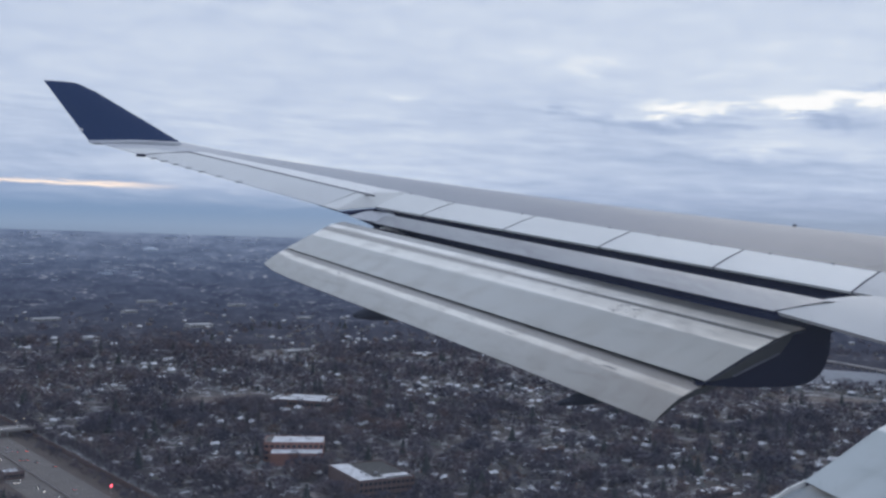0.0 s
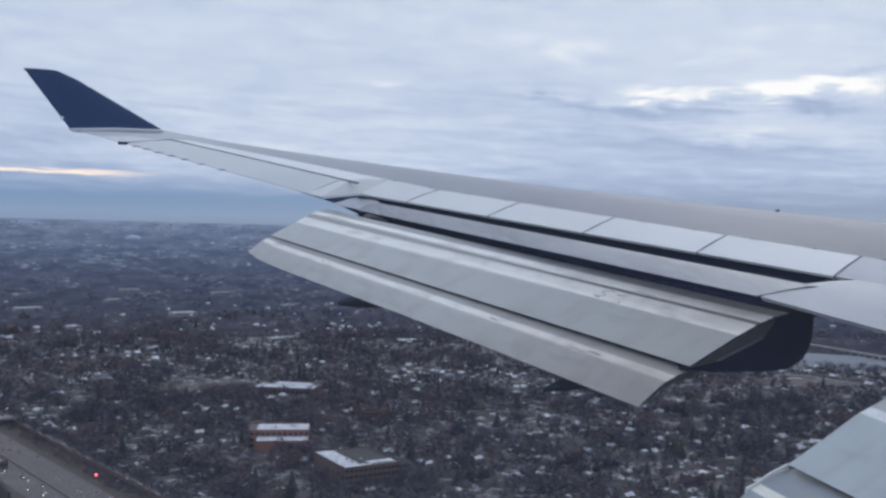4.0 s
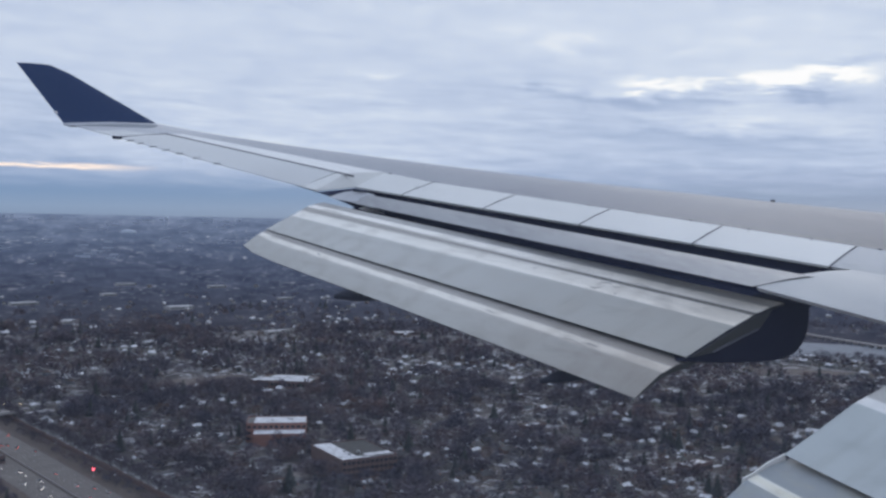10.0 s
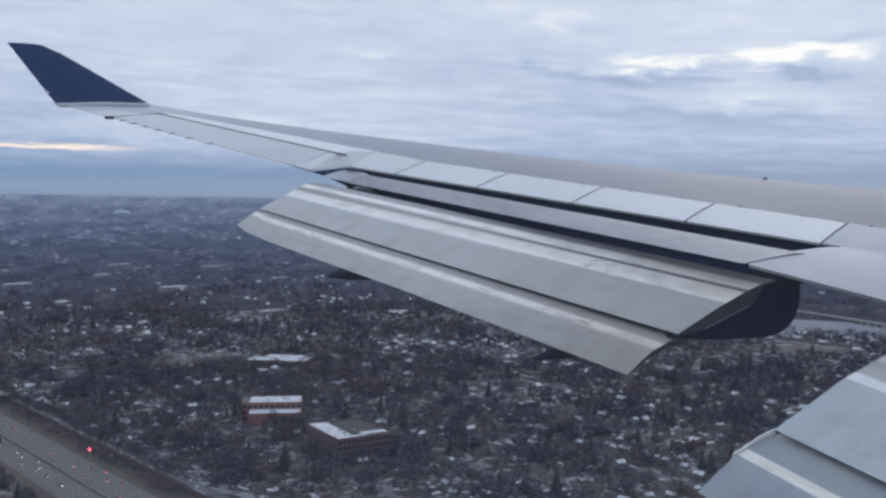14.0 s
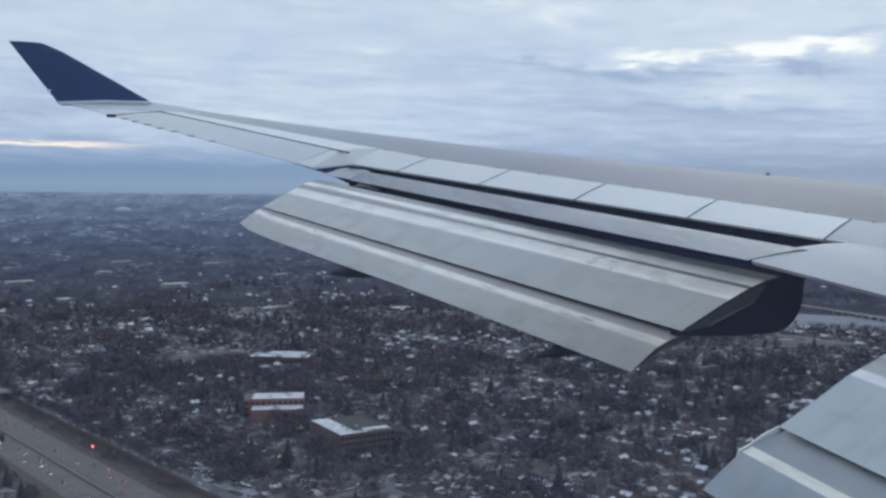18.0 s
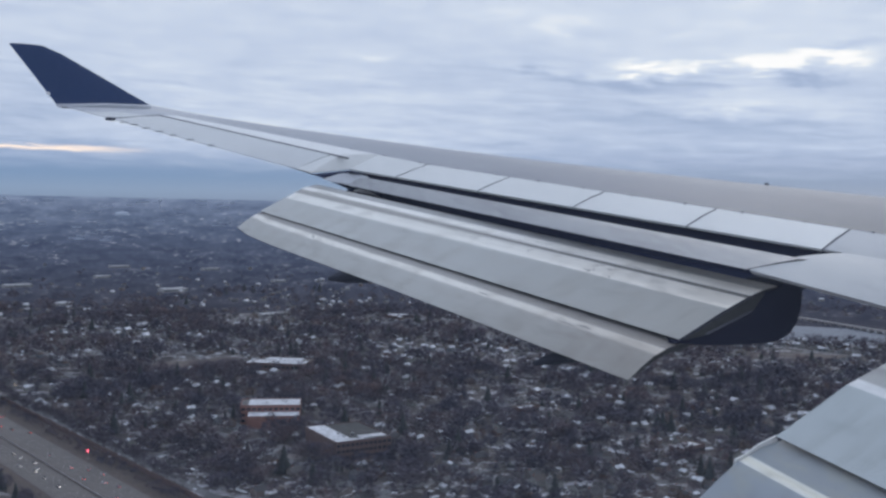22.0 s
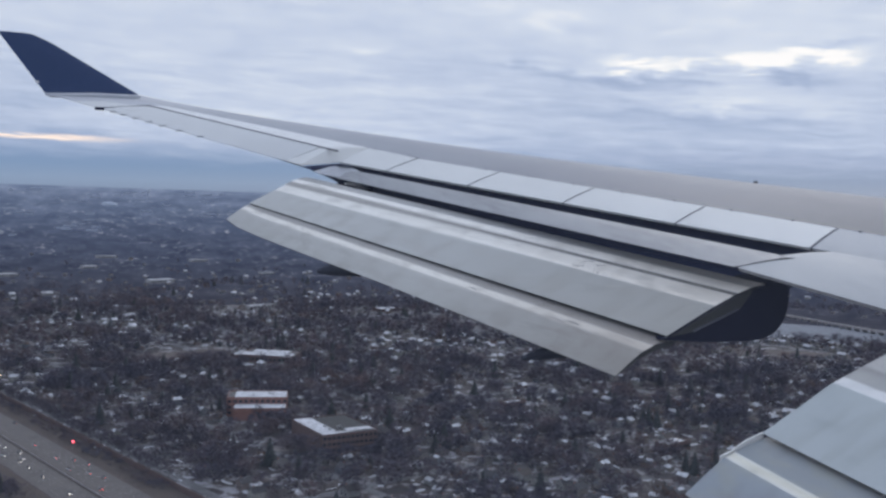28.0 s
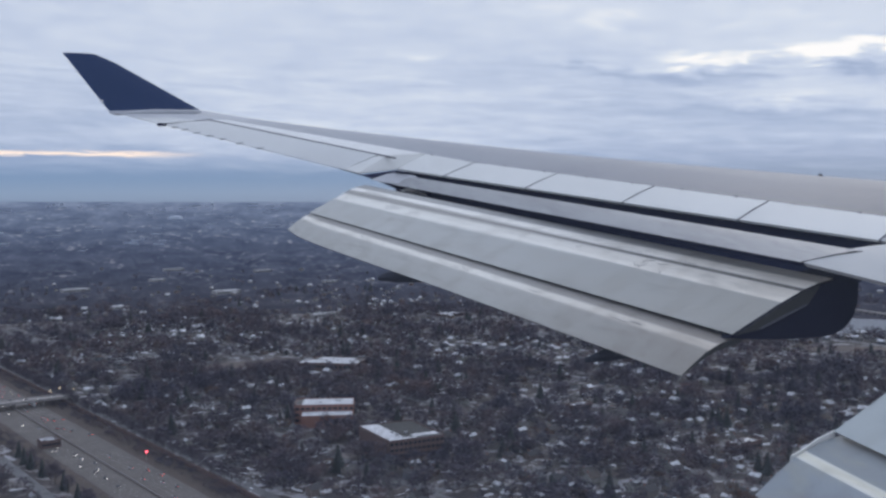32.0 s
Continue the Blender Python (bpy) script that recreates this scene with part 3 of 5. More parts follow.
panel("hinge_seam", 19.36, 26.02, lambda y: tuple(v + d for v, d in zip(hinge(y), (-0.035, 0.002))), lambda y: tuple(v + d for v, d in zip(hinge(y), (0.03, 0.006))), "", 0.0, 0.02, steps=6, rise=0.0, mat=SEAM, skew=0.0)
rows = []
for f in (0.0, 0.5, 1.0):  # seam at the aileron's outer end
    y = 25.55 + 0.47 * f
    x, z = mixed(trail(25.55), hinge(26.02), f)
    rows.append([P(x - 0.025, y, z + 0.024), P(x + 0.025, y, z + 0.024), P(x + 0.03, y, z - 0.01), P(x - 0.03, y, z - 0.01)])
part("panel_seam", loft(rows, smooth=False), SEAM, wing)
rows = []
r, q = lip(19.46), front(19.79)
m = mixed(r, q, 0.5)
rows.append([P(r[0], 19.46, r[1]), P(m[0], 19.62, m[1] + 0.010), P(q[0], 19.79, q[1]), P(q[0], 19.79, q[1] - 0.03), P(m[0], 19.62, m[1] - 0.02), P(r[0] + 0.02, 19.46, r[1] - 0.02)])
for f in (0.0, 0.5, 1.0):  # panel outboard of the flap bay
    ya, yb = 19.44 + 0.36 * f, 19.78 + 0.03 * f
    ym = (ya + yb) / 2
    r, m, q = trail(ya), hinge(ym), front(yb)
    rows.append([P(r[0], ya, r[1]), P(m[0], ym, m[1] + 0.004), P(q[0], yb, q[1]), P(q[0], yb, q[1] - 0.03), P(m[0], ym, m[1] - 0.02), P(r[0] + 0.02, ya, r[1] - 0.02)])
part("step_panel", loft(rows), WING_WHITE, wing, "white panel outboard of the flap bay")
# shade at the flap bay's outboard corner as a dark wedge, thin under the wing's edge
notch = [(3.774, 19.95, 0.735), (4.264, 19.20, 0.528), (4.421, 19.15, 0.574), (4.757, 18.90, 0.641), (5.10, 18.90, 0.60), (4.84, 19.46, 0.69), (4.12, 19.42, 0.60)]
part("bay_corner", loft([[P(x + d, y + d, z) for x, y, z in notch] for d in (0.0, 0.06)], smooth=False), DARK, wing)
# dark plate added for the shade where the slot ends
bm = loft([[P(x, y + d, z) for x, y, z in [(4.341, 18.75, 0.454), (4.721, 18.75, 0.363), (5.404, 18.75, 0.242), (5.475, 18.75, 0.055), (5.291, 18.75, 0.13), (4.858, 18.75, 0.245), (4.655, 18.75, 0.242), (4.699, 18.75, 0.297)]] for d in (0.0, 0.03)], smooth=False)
part("bay_rib", bm, DARK, wing, "dark plate standing in for shade at the slot's end")
# white plate added to imitate the bright sliver of light in the slot
bm = loft([[P(x, y + d, z) for x, y, z in [(4.702, 18.45, 0.272), (4.812, 18.45, 0.317), (4.957, 18.45, 0.298), (5.228, 18.45, 0.172)]] for d in (0.0, 0.03)], smooth=False)
part("slot_fillet", bm, WING_WHITE, wing, "small white plate imitating the bright sliver in the flap slot")

# small hinge tabs along the edge of the grey skin
for i in range(13):
    y = 10.2 + i * 0.86
    fx, fz = front(y)
    bm = bmesh.new()
    box(bm, P(fx - 0.015, y - 0.04, fz - 0.02), P(fx + 0.02, y + 0.04, fz + 0.007), bevel=0.003)
    part("hinge_tab", bm, SEAM, wing)
# a small mast on the crest
bm = bmesh.new()
mx, mz = curve_at(CREST, 15.6)
box(bm, P(mx - 0.04, 15.58, mz - 0.02), P(mx + 0.04, 15.61, mz + 0.035), bevel=0.006)
part("probe", bm, SEAM, wing, "small dark probe")

# static wicks behind the aileron
for y in (22.1, 22.75, 23.3, 23.75, 24.2, 24.63, 25.0):
    tx, tz = trail(y)
    bm = bmesh.new()
    m = look(P(tx - 0.05, y, tz + 0.02), P(tx - 0.35, y, tz - 0.01))
    bmesh.ops.create_cone(bm, cap_ends=True, segments=6, radius1=0.011, radius2=0.006, depth=0.16, matrix=m)
    part("static_wick", bm, DARK, wing)
bm = bmesh.new()
tx, tz = trail(25.55)
box(bm, P(tx - 0.14, 25.40, tz - 0.03), P(tx + 0.08, 25.70, tz + 0.025), bevel=0.012)
part("aileron_fairing", bm, DARK, wing, "dark aileron end fairing")

# winglet: swept fin on the tip, canted outwards
WL = dict(base_rear=(-0.85, 27.80, 2.50), base_front=(1.48, 27.94, 2.60), tip_rear=(-2.08, 29.24, 4.20), tip_front=(-1.22, 29.24, 4.18), shoulder=(-0.72, 29.05, 3.95))
def winglet_rows():
    sec = []
    for f in (0.0, 0.12, 0.3, 0.5, 0.7, 0.86, 0.94, 1.0):
        r = mixed(WL["base_rear"], WL["tip_rear"], f)
        if f <= 0.86:
            q = mixed(WL["base_front"], WL["shoulder"], f / 0.86)
        else:
            q = mixed(WL["shoulder"], WL["tip_front"], ((f - 0.86) / 0.14) ** 0.8)
        row = []
        th = 0.10 * (1 - 0.6 * f)
        for u, w in ((0, 0), (0.35, 0.5), (0.75, 0.5), (0.93, 0.3), (1.0, 0), (0.93, -0.3), (0.75, -0.5), (0.35, -0.5)):
            c = mixed(r, q, u)
            row.append(P(c[0], c[1] + w * th * 0.8, c[2] - w * th * 0.55))
        sec.append(row)
    return sec
winglet = part("winglet", loft(winglet_rows()), NAVY, wing, "navy blue painted winglet")
sec = []
for f in (0.0, 0.5, 1.0):  # fillet under the winglet, greyed like the tip skin for its reflection
    r = mixed((-0.70, 27.35, 2.41), WL["base_rear"], f)
    q = mixed((1.5, 27.45, 2.52), WL["base_front"], f)
    sec.append([P(r[0], r[1], r[2] + 0.004), P((r[0] + q[0]) / 2, r[1], (r[2] + q[2]) / 2 + 0.03), P(q[0], q[1], q[2] + 0.004), P(q[0], q[1], q[2] - 0.12), P(r[0], r[1], r[2] - 0.05)])
part("tip_fillet", loft(sec), TIP_GREY, wing, "fillet at the winglet root with the winglet's reflection painted grey")
bm = bmesh.new()
r = mixed(WL["base_rear"], WL["tip_rear"], 0.17)
bmesh.ops.create_uvsphere(bm, u_segments=10, v_segments=6, radius=0.035, matrix=Matrix.Translation(P(r[0] + 0.01, r[1], r[2])) @ Matrix.Diagonal((1.6, 0.7, 1, 1)))
part("tail_light", bm, LAMP_GLASS, winglet, "small white tail light")


# ---- lowered outboard flap ----
def flap(name, inner, outer, y0, y1, under, mat, parent, label, steps=10, bulge=()):
    """Flap element lofted between two chord rows of (x, z), nose to tail; under: depth of its belly; bulge: rows of (f, m), the tail's growth."""
    def chord(row):
        d = [0.0]
        for a, b in zip(row, row[1:]):
            d.append(d[-1] + math.dist(a, b))
        return [v / d[-1] for v in d]
    fine_rows, uvs = [], []
    for i in range(steps + 1):
        f = i / steps
        row = [mixed(a, b, f) for a, b in zip(inner, outer)]
        y = y0 + (y1 - y0) * f
        if bulge:
            grow = float(np.interp(f, *zip(*bulge)))
            row = row[:-3] + [(x - 0.79 * grow * w, z - 0.61 * grow * w) for (x, z), w in zip(row[-3:], (0.3, 0.65, 1.0))]
        u = chord(row)
        top = [P(x, y, z) for x, z in row]
        depth = under * (1 - 0.35 * f)
        belly = [P(x, y, z - depth * (1 - v) ** 0.6 * min(1.0, 0.35 + 4 * v) - 0.006) for (x, z), v in zip(reversed(row[1:]), reversed(u[1:]))]
        fine_rows.append(top + belly)
        uvs.append([(v, y) for v in u] + [(v, y) for v in reversed(u[1:])])
    n_top = len(inner)
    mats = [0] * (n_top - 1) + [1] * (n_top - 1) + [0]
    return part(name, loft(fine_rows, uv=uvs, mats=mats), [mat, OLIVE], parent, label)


MAIN_ROWS = ([(8.42, -1.03), (8.16, -0.94), (7.95, -0.985), (7.74, -1.06), (7.34, -1.25), (7.05, -1.405), (6.74, -1.57)], [(4.32, 0.33), (4.17, 0.39), (4.03, 0.365), (3.89, 0.32), (3.61, 0.16), (3.33, 0.01), (3.06, -0.14)])
AFT_ROWS = ([(6.92, -1.63), (6.78, -1.625), (6.60, -1.665), (6.39, -1.765), (6.22, -1.895), (6.05, -2.04)], [(3.24, -0.13), (3.13, -0.14), (3.02, -0.18), (2.90, -0.245), (2.785, -0.33), (2.67, -0.425)])
VANE_ROWS = ([(8.70, -0.652), (8.62, -0.605), (8.48, -0.60), (8.16, -0.643), (7.69, -0.722)], [(5.06, 0.53), (5.0, 0.575), (4.9, 0.585), (4.7, 0.55), (4.45, 0.45)])
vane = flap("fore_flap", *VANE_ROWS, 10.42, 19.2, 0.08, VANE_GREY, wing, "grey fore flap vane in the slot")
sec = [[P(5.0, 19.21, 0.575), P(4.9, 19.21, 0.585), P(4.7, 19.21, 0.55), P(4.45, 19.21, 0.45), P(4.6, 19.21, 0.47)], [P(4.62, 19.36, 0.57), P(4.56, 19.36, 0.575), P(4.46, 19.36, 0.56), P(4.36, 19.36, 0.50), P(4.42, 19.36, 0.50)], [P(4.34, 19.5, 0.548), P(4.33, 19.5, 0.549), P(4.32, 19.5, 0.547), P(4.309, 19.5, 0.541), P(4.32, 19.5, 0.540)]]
# pale plate added before the vane's end, which the panel above shades
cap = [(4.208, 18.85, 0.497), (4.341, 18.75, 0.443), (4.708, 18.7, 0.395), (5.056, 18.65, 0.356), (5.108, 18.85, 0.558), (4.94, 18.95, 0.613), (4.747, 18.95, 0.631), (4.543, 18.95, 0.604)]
part("fore_flap_cap", loft([[P(x, y + d, z) for x, y, z in cap] for d in (0.0, 0.02)], smooth=False), TIP_GREY, wing, "pale plate added to brighten the fore flap's shaded end")
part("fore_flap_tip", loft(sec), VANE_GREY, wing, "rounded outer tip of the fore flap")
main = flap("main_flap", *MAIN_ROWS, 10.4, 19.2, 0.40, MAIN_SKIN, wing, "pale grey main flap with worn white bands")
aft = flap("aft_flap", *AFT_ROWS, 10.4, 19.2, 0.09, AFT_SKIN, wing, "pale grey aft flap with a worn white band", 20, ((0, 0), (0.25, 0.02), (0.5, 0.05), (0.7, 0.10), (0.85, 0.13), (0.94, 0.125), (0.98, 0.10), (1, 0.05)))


# scuffs on the flap skins
def on_flap(rows_, y, u):
    f = (y - 10.4) / 8.8
    row = [mixed(p, q, f) for p, q in zip(*rows_)]
    total = sum(math.dist(p, q) for p, q in zip(row, row[1:]))
    left = u * total
    for p, q in zip(row, row[1:]):
        step_ = math.dist(p, q)
        if left <= step_:
            x, z = mixed(p, q, left / step_)
            return Vector(P(x, y, z)) + Vector((-0.42, -0.31, 0.85)) * 0.004
        left -= step_


def scuff(rows_, y, u, size, start, end, wide, parent):
    """Thin worn arc (or a streak along the span, where start equals end) on a flap's skin."""
    line = []
    for i in range(9):
        g_ = i / 8
        if start == end:
            line.append(on_flap(rows_, y + size * (g_ - 0.5), u + 0.006 * math.sin(7 * g_)))
        else:
            t = radians(start + (end - start) * g_)
            line.append(on_flap(rows_, y + size * math.cos(t), u + size * 0.45 * math.sin(t)))
    bm = bmesh.new()
    side = [Vector((0.5, 0, 0.25)) * wide * math.sin(math.pi * (0.08 + 0.84 * i / 8)) if start == end else Vector((0.35, 0.3, 0.2)) * wide for i in range(9)]
    va = [[bm.verts.new(p - s), bm.verts.new(p + s), bm.verts.new(p + s - Vector((0, 0, 0.01))), bm.verts.new(p - s - Vector((0, 0, 0.01)))] for p, s in zip(line, side)]
    for p, q in zip(va, va[1:]):
        for i in range(4):
            bm.faces.new((p[i], p[(i + 1) % 4], q[(i + 1) % 4], q[i]))
    bmesh.ops.recalc_face_normals(bm, faces=bm.faces)
    part("scuff_mark", bm, SCUFF, parent, "grey scuff on the flap skin")


for y, u, size, start, end, wide in ((12.50, 0.50, 0.09, 40, 190, 0.009), (12.40, 0.48, 0.10, 250, 400, 0.009), (12.26, 0.43, 0.08, 60, 170, 0.008), (12.11, 0.555, 0.03, 0, 0, 0.022), (12.46, 0.545, 0.03, 0, 0, 0.016), (13.67, 0.45, 0.08, 120, 220, 0.009), (12.0, 0.36, 0.30, 0, 0, 0.008)):
    scuff(MAIN_ROWS, y, u, size, start, end, wide, main)
for y, u, size, wide in ((11.50, 0.455, 0.18, 0.014), (11.75, 0.50, 0.30, 0.006), (13.25, 0.475, 0.16, 0.008), (17.3, 0.50, 0.08, 0.014)):
    scuff(AFT_ROWS, y, u, size, 0, 0, wide, aft)

# cove behind the spoiler lip and under the vane, its shade painted near-black
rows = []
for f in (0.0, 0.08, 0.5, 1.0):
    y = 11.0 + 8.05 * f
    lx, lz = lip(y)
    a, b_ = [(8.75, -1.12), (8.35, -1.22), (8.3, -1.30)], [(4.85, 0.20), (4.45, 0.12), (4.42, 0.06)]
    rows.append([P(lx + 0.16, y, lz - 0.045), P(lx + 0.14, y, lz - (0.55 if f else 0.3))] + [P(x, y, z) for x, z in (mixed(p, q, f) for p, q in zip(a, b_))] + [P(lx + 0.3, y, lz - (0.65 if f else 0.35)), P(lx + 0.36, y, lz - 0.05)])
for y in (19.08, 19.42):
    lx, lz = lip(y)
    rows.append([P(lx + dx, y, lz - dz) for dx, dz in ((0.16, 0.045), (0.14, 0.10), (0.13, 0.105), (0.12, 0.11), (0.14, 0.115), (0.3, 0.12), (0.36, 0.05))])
part("flap_cove", loft(rows, smooth=False), DARK, wing, "flap cove painted near-black for the shade inside it")

# inboard aileron: white panel that covers the flap's inboard end
rows = []
for f in (0.0, 0.1, 0.4, 0.7, 1.0):
    y0, y1 = 10.72 - 4.72 * f, 10.40 - 4.4 * f
    tx, tz = 7.73 + (10.40 - y1) * 0.654, -0.73 - (10.40 - y1) * 0.252
    lx, lz = lip(y0)
    cross = []
    for g in (0.0, 0.25, 0.5, 0.75, 1.0):
        bow = 0.062 * math.sin(math.pi * g) * (1.0 - 0.4 * min(1.0, f * 4))
        cross.append(P(tx + (lx - tx) * g, y1 + (y0 - y1) * g, tz + (lz + 0.004 - tz) * g + bow))
    rows.append(cross + [P(lx, y0, lz - 0.08), P(tx + 0.05, y1, tz - 0.05)])
part("inboard_aileron", loft(rows), AILERON_WHITE, wing, "white inboard aileron panel")


# flap track fairings: rounded canoes
def canoe(name, nose, tail, width, height, mat, label, droop=0.0):
    a, b = Vector(P(*nose)), Vector(P(*tail))
    axis = b - a
    rows_, n_ring = [], 14
    for i in range(13):
        f = i / 12
        r = max(0.03, (1 - abs(2 * f - 0.75) ** 2.6 / (0.75 ** 2.6 if f < 0.375 else 1.25 ** 2.6))) ** 0.5
        c = a + axis * f + Vector((0, 0, -droop * math.sin(f * math.pi)))
        rows_.append([(c.x, c.y + width / 2 * r * math.cos(t), c.z + height / 2 * r * math.sin(t)) for t in (2 * math.pi * j / n_ring for j in range(n_ring))])
    return part(name, loft(rows_), mat, wing, label)


def slab_fairing():
    """Blunt rounded fairing at the flap's inboard end, below the wing."""
    outline = [(8.53, -0.86)]
    for a in range(0, 91, 9):  # rounded lower corner
        c, v = math.cos(radians(a)), math.sin(radians(a))
        outline.append((7.90 + 0.645 * c ** 0.77, -1.02 - 0.645 * v ** 0.77))
    outline += [(7.5, -1.67), (7.1, -1.655), (6.66, -1.62), (7.0, -1.44), (7.34, -1.26), (7.74, -1.075), (8.16, -0.96), (8.3, -0.84)]
    cx, cz = 7.8, -1.3
    rows_ = []
    for y, s in ((10.37, 0.97), (10.42, 1.0), (10.7, 1.0), (11.0, 0.96), (11.15, 0.88)):
        rows_.append([P(cx + (x - cx) * s, y + 0.01, cz + (z - cz) * s) for x, z in outline])
    return part("flap_track_fairing", loft(rows_, smooth=False), NAVY_SHADED, wing, "rounded navy flap track fairing, darkened for shade under the wing")


slab_fairing()
bm = loft([[P(7.10, 10.36, -1.52), P(7.75, 10.36, -1.25), P(7.74, 10.36, -1.235), P(7.08, 10.36, -1.505)], [P(7.10, 10.34, -1.52), P(7.75, 10.34, -1.25), P(7.74, 10.34, -1.235), P(7.08, 10.34, -1.505)]], smooth=False)
part("end_rib_edge", bm, SEAM, wing, "pale edge strip on the flap's end rib")
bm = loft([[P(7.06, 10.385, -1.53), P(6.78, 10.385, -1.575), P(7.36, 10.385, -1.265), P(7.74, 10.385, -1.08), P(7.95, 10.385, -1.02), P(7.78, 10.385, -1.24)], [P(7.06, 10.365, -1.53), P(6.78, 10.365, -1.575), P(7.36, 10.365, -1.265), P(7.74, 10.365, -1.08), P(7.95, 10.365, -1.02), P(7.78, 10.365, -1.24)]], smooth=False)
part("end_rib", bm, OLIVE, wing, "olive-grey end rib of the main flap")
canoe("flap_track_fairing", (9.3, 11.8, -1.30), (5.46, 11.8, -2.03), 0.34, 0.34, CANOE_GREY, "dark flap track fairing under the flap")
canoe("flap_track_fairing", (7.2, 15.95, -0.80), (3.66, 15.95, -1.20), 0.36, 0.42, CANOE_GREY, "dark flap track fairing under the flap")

# ---- lowered inboard flap ----
def inboard(row, dx=0.06, dz=-0.12, span=6.9):
    return [(x + dx * span, z + dz * span) for x, z in row]


row = [(7.75, -1.12), (7.45, -1.16), (7.1, -1.28), (6.77, -1.41), (6.41, -1.56), (6.05, -1.765), (5.68, -1.97)]
flap("inboard_main_flap", inboard(row), row, 0.3, 7.2, 0.34, INNER_SKIN, wing, "blue-grey inboard main flap with a white band")
row = [(5.90, -2.0), (5.72, -2.015), (5.55, -2.055), (5.37, -2.135), (5.28, -2.17), (5.1, -2.30), (4.9, -2.46)]
flap("inboard_aft_flap", inboard(row), row, 0.3, 7.2, 0.09, INNER_AFT_SKIN, wing, "blue-grey inboard aft flap with a yellowed white band")
rows = []
for dy in (7.205, 7.225):  # pale end strip
    rows.append([P(5.70, dy, -1.965), P(5.52, dy, -2.030), P(5.37, dy, -2.112), P(5.27, dy, -2.150), P(5.25, dy, -2.235), P(5.37, dy, -2.200), P(5.53, dy, -2.115), P(5.70, dy, -2.04)])
part("end_strip", loft(rows, smooth=False), WING_WHITE, wing, "white end strip of the aft flap")

# fuselage side that carries the wing, with the cabin window
fuselage = thing("airliner_fuselage", "plain white airliner fuselage side with a cabin window", "aircraft fuselage", (5, -3.05, AIR - 3.9))


def hull(x, lo, hi, count=40, r=0.0):
    """Cross-section arc of the fuselage from angle lo to hi, outer skin then inner skin."""
    arc = [lo + (hi - lo) * j / count for j in range(count + 1)]
    ring_o = [P(x, -3.05 + (3.25 - r) * math.cos(t), -0.2 + (3.6 - r) * math.sin(t)) for t in arc]
    return ring_o + [P(x, -3.05 + (3.17 - r) * math.cos(t), -0.2 + (3.52 - r) * math.sin(t)) for t in reversed(arc)]


for x0, x1, arcs in ((-26, -0.22, ((-62, 66),)), (0.48, 34, ((-62, 66),)), (-0.22, 0.48, ((-62, -8.5), (9, 66)))):
    for lo, hi in arcs:
        count = 8 if x1 - x0 > 2 else 1
        part("fuselage_skin", loft([hull(x0 + (x1 - x0) * i / count, radians(lo), radians(hi), 16) for i in range(count + 1)]), FUSELAGE, fuselage, "white painted fuselage skin")
part("fuselage_skin", loft([hull(-26 + 60 * i / 8, radians(66), radians(298), 24) for i in range(9)]), FUSELAGE, fuselage, "white painted fuselage skin")
PANE, k, shader = material("acrylic_pane", 0.1)
k.tree.nodes.remove(shader)
# bluish translucent share lifts the darks, putting haze into the unseen pane
veil = k.add("ShaderNodeMixShader", i0=0.0187, i1=k.add("ShaderNodeBsdfTransparent").outputs[0], i2=k.add("ShaderNodeBsdfTranslucent", Color=(0.67, 0.78, 1.0, 1)).outputs[0])
k.tree.links.new(veil.outputs[0], [q for q in k.tree.nodes if q.type == "OUTPUT_MATERIAL"][0].inputs[0])
bm = bmesh.new()
box(bm, P(-0.22, 0.165, -0.70), P(0.48, 0.171, 0.40))
pane = part("window_pane", bm, PANE, fuselage, "acrylic window pane with a faint bluish haze veil added")
pane.visible_shadow = False


# ---- the land below ----
HW_O, HW_U = Vector((-22.0, 777.0, 0)), Vector((-0.355, 0.935, 0)).normalized()
HW_V = Vector((HW_U.y, -HW_U.x, 0))
GRID_TURN = math.atan2(-HW_U.x, HW_U.y)
FAR_R = 3300.0


def land(s, v, z=0.0):
    """A place from metres along the motorway and metres beside it."""
    p = HW_O + HW_U * s + HW_V * v
    return Vector((p.x, p.y, z))


def rise(r):
    """Height at which distant land shows under the same angle as the real, farther land."""
    s = max(0.0, (r - FAR_R) / 1350.0)
    return (AIR + 46) * (1 - 1 / (1 + 4 * s * s))


def ring(radii, heights, spokes=96):
    bm = bmesh.new()
    rows_ = [[bm.verts.new((r * math.sin(2 * math.pi * j / spokes), r * math.cos(2 * math.pi * j / spokes), z)) for j in range(spokes)] for r, z in zip(radii, heights)]
    for a, b in zip(rows_, rows_[1:]):
        for j in range(spokes):
            bm.faces.new((a[j], a[(j + 1) % spokes], b[(j + 1) % spokes], b[j]))
    return bm, rows_


bm, rows_ = ring([60, 300, 800, 1600, 3350, 4950], [0] * 6)
bm.faces.new(rows_[0])
bmesh.ops.recalc_face_normals(bm, faces=bm.faces)
tagged(part("ground", bm, GROUND), "dark winter ground with patches of thin snow", "ground", kind="structure")
# distant land sheet that glows with its own painted haze
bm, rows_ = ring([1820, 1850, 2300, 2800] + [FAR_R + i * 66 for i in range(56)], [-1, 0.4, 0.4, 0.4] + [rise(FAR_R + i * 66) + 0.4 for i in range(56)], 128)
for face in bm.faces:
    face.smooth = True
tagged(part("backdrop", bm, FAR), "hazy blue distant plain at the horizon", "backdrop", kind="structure")


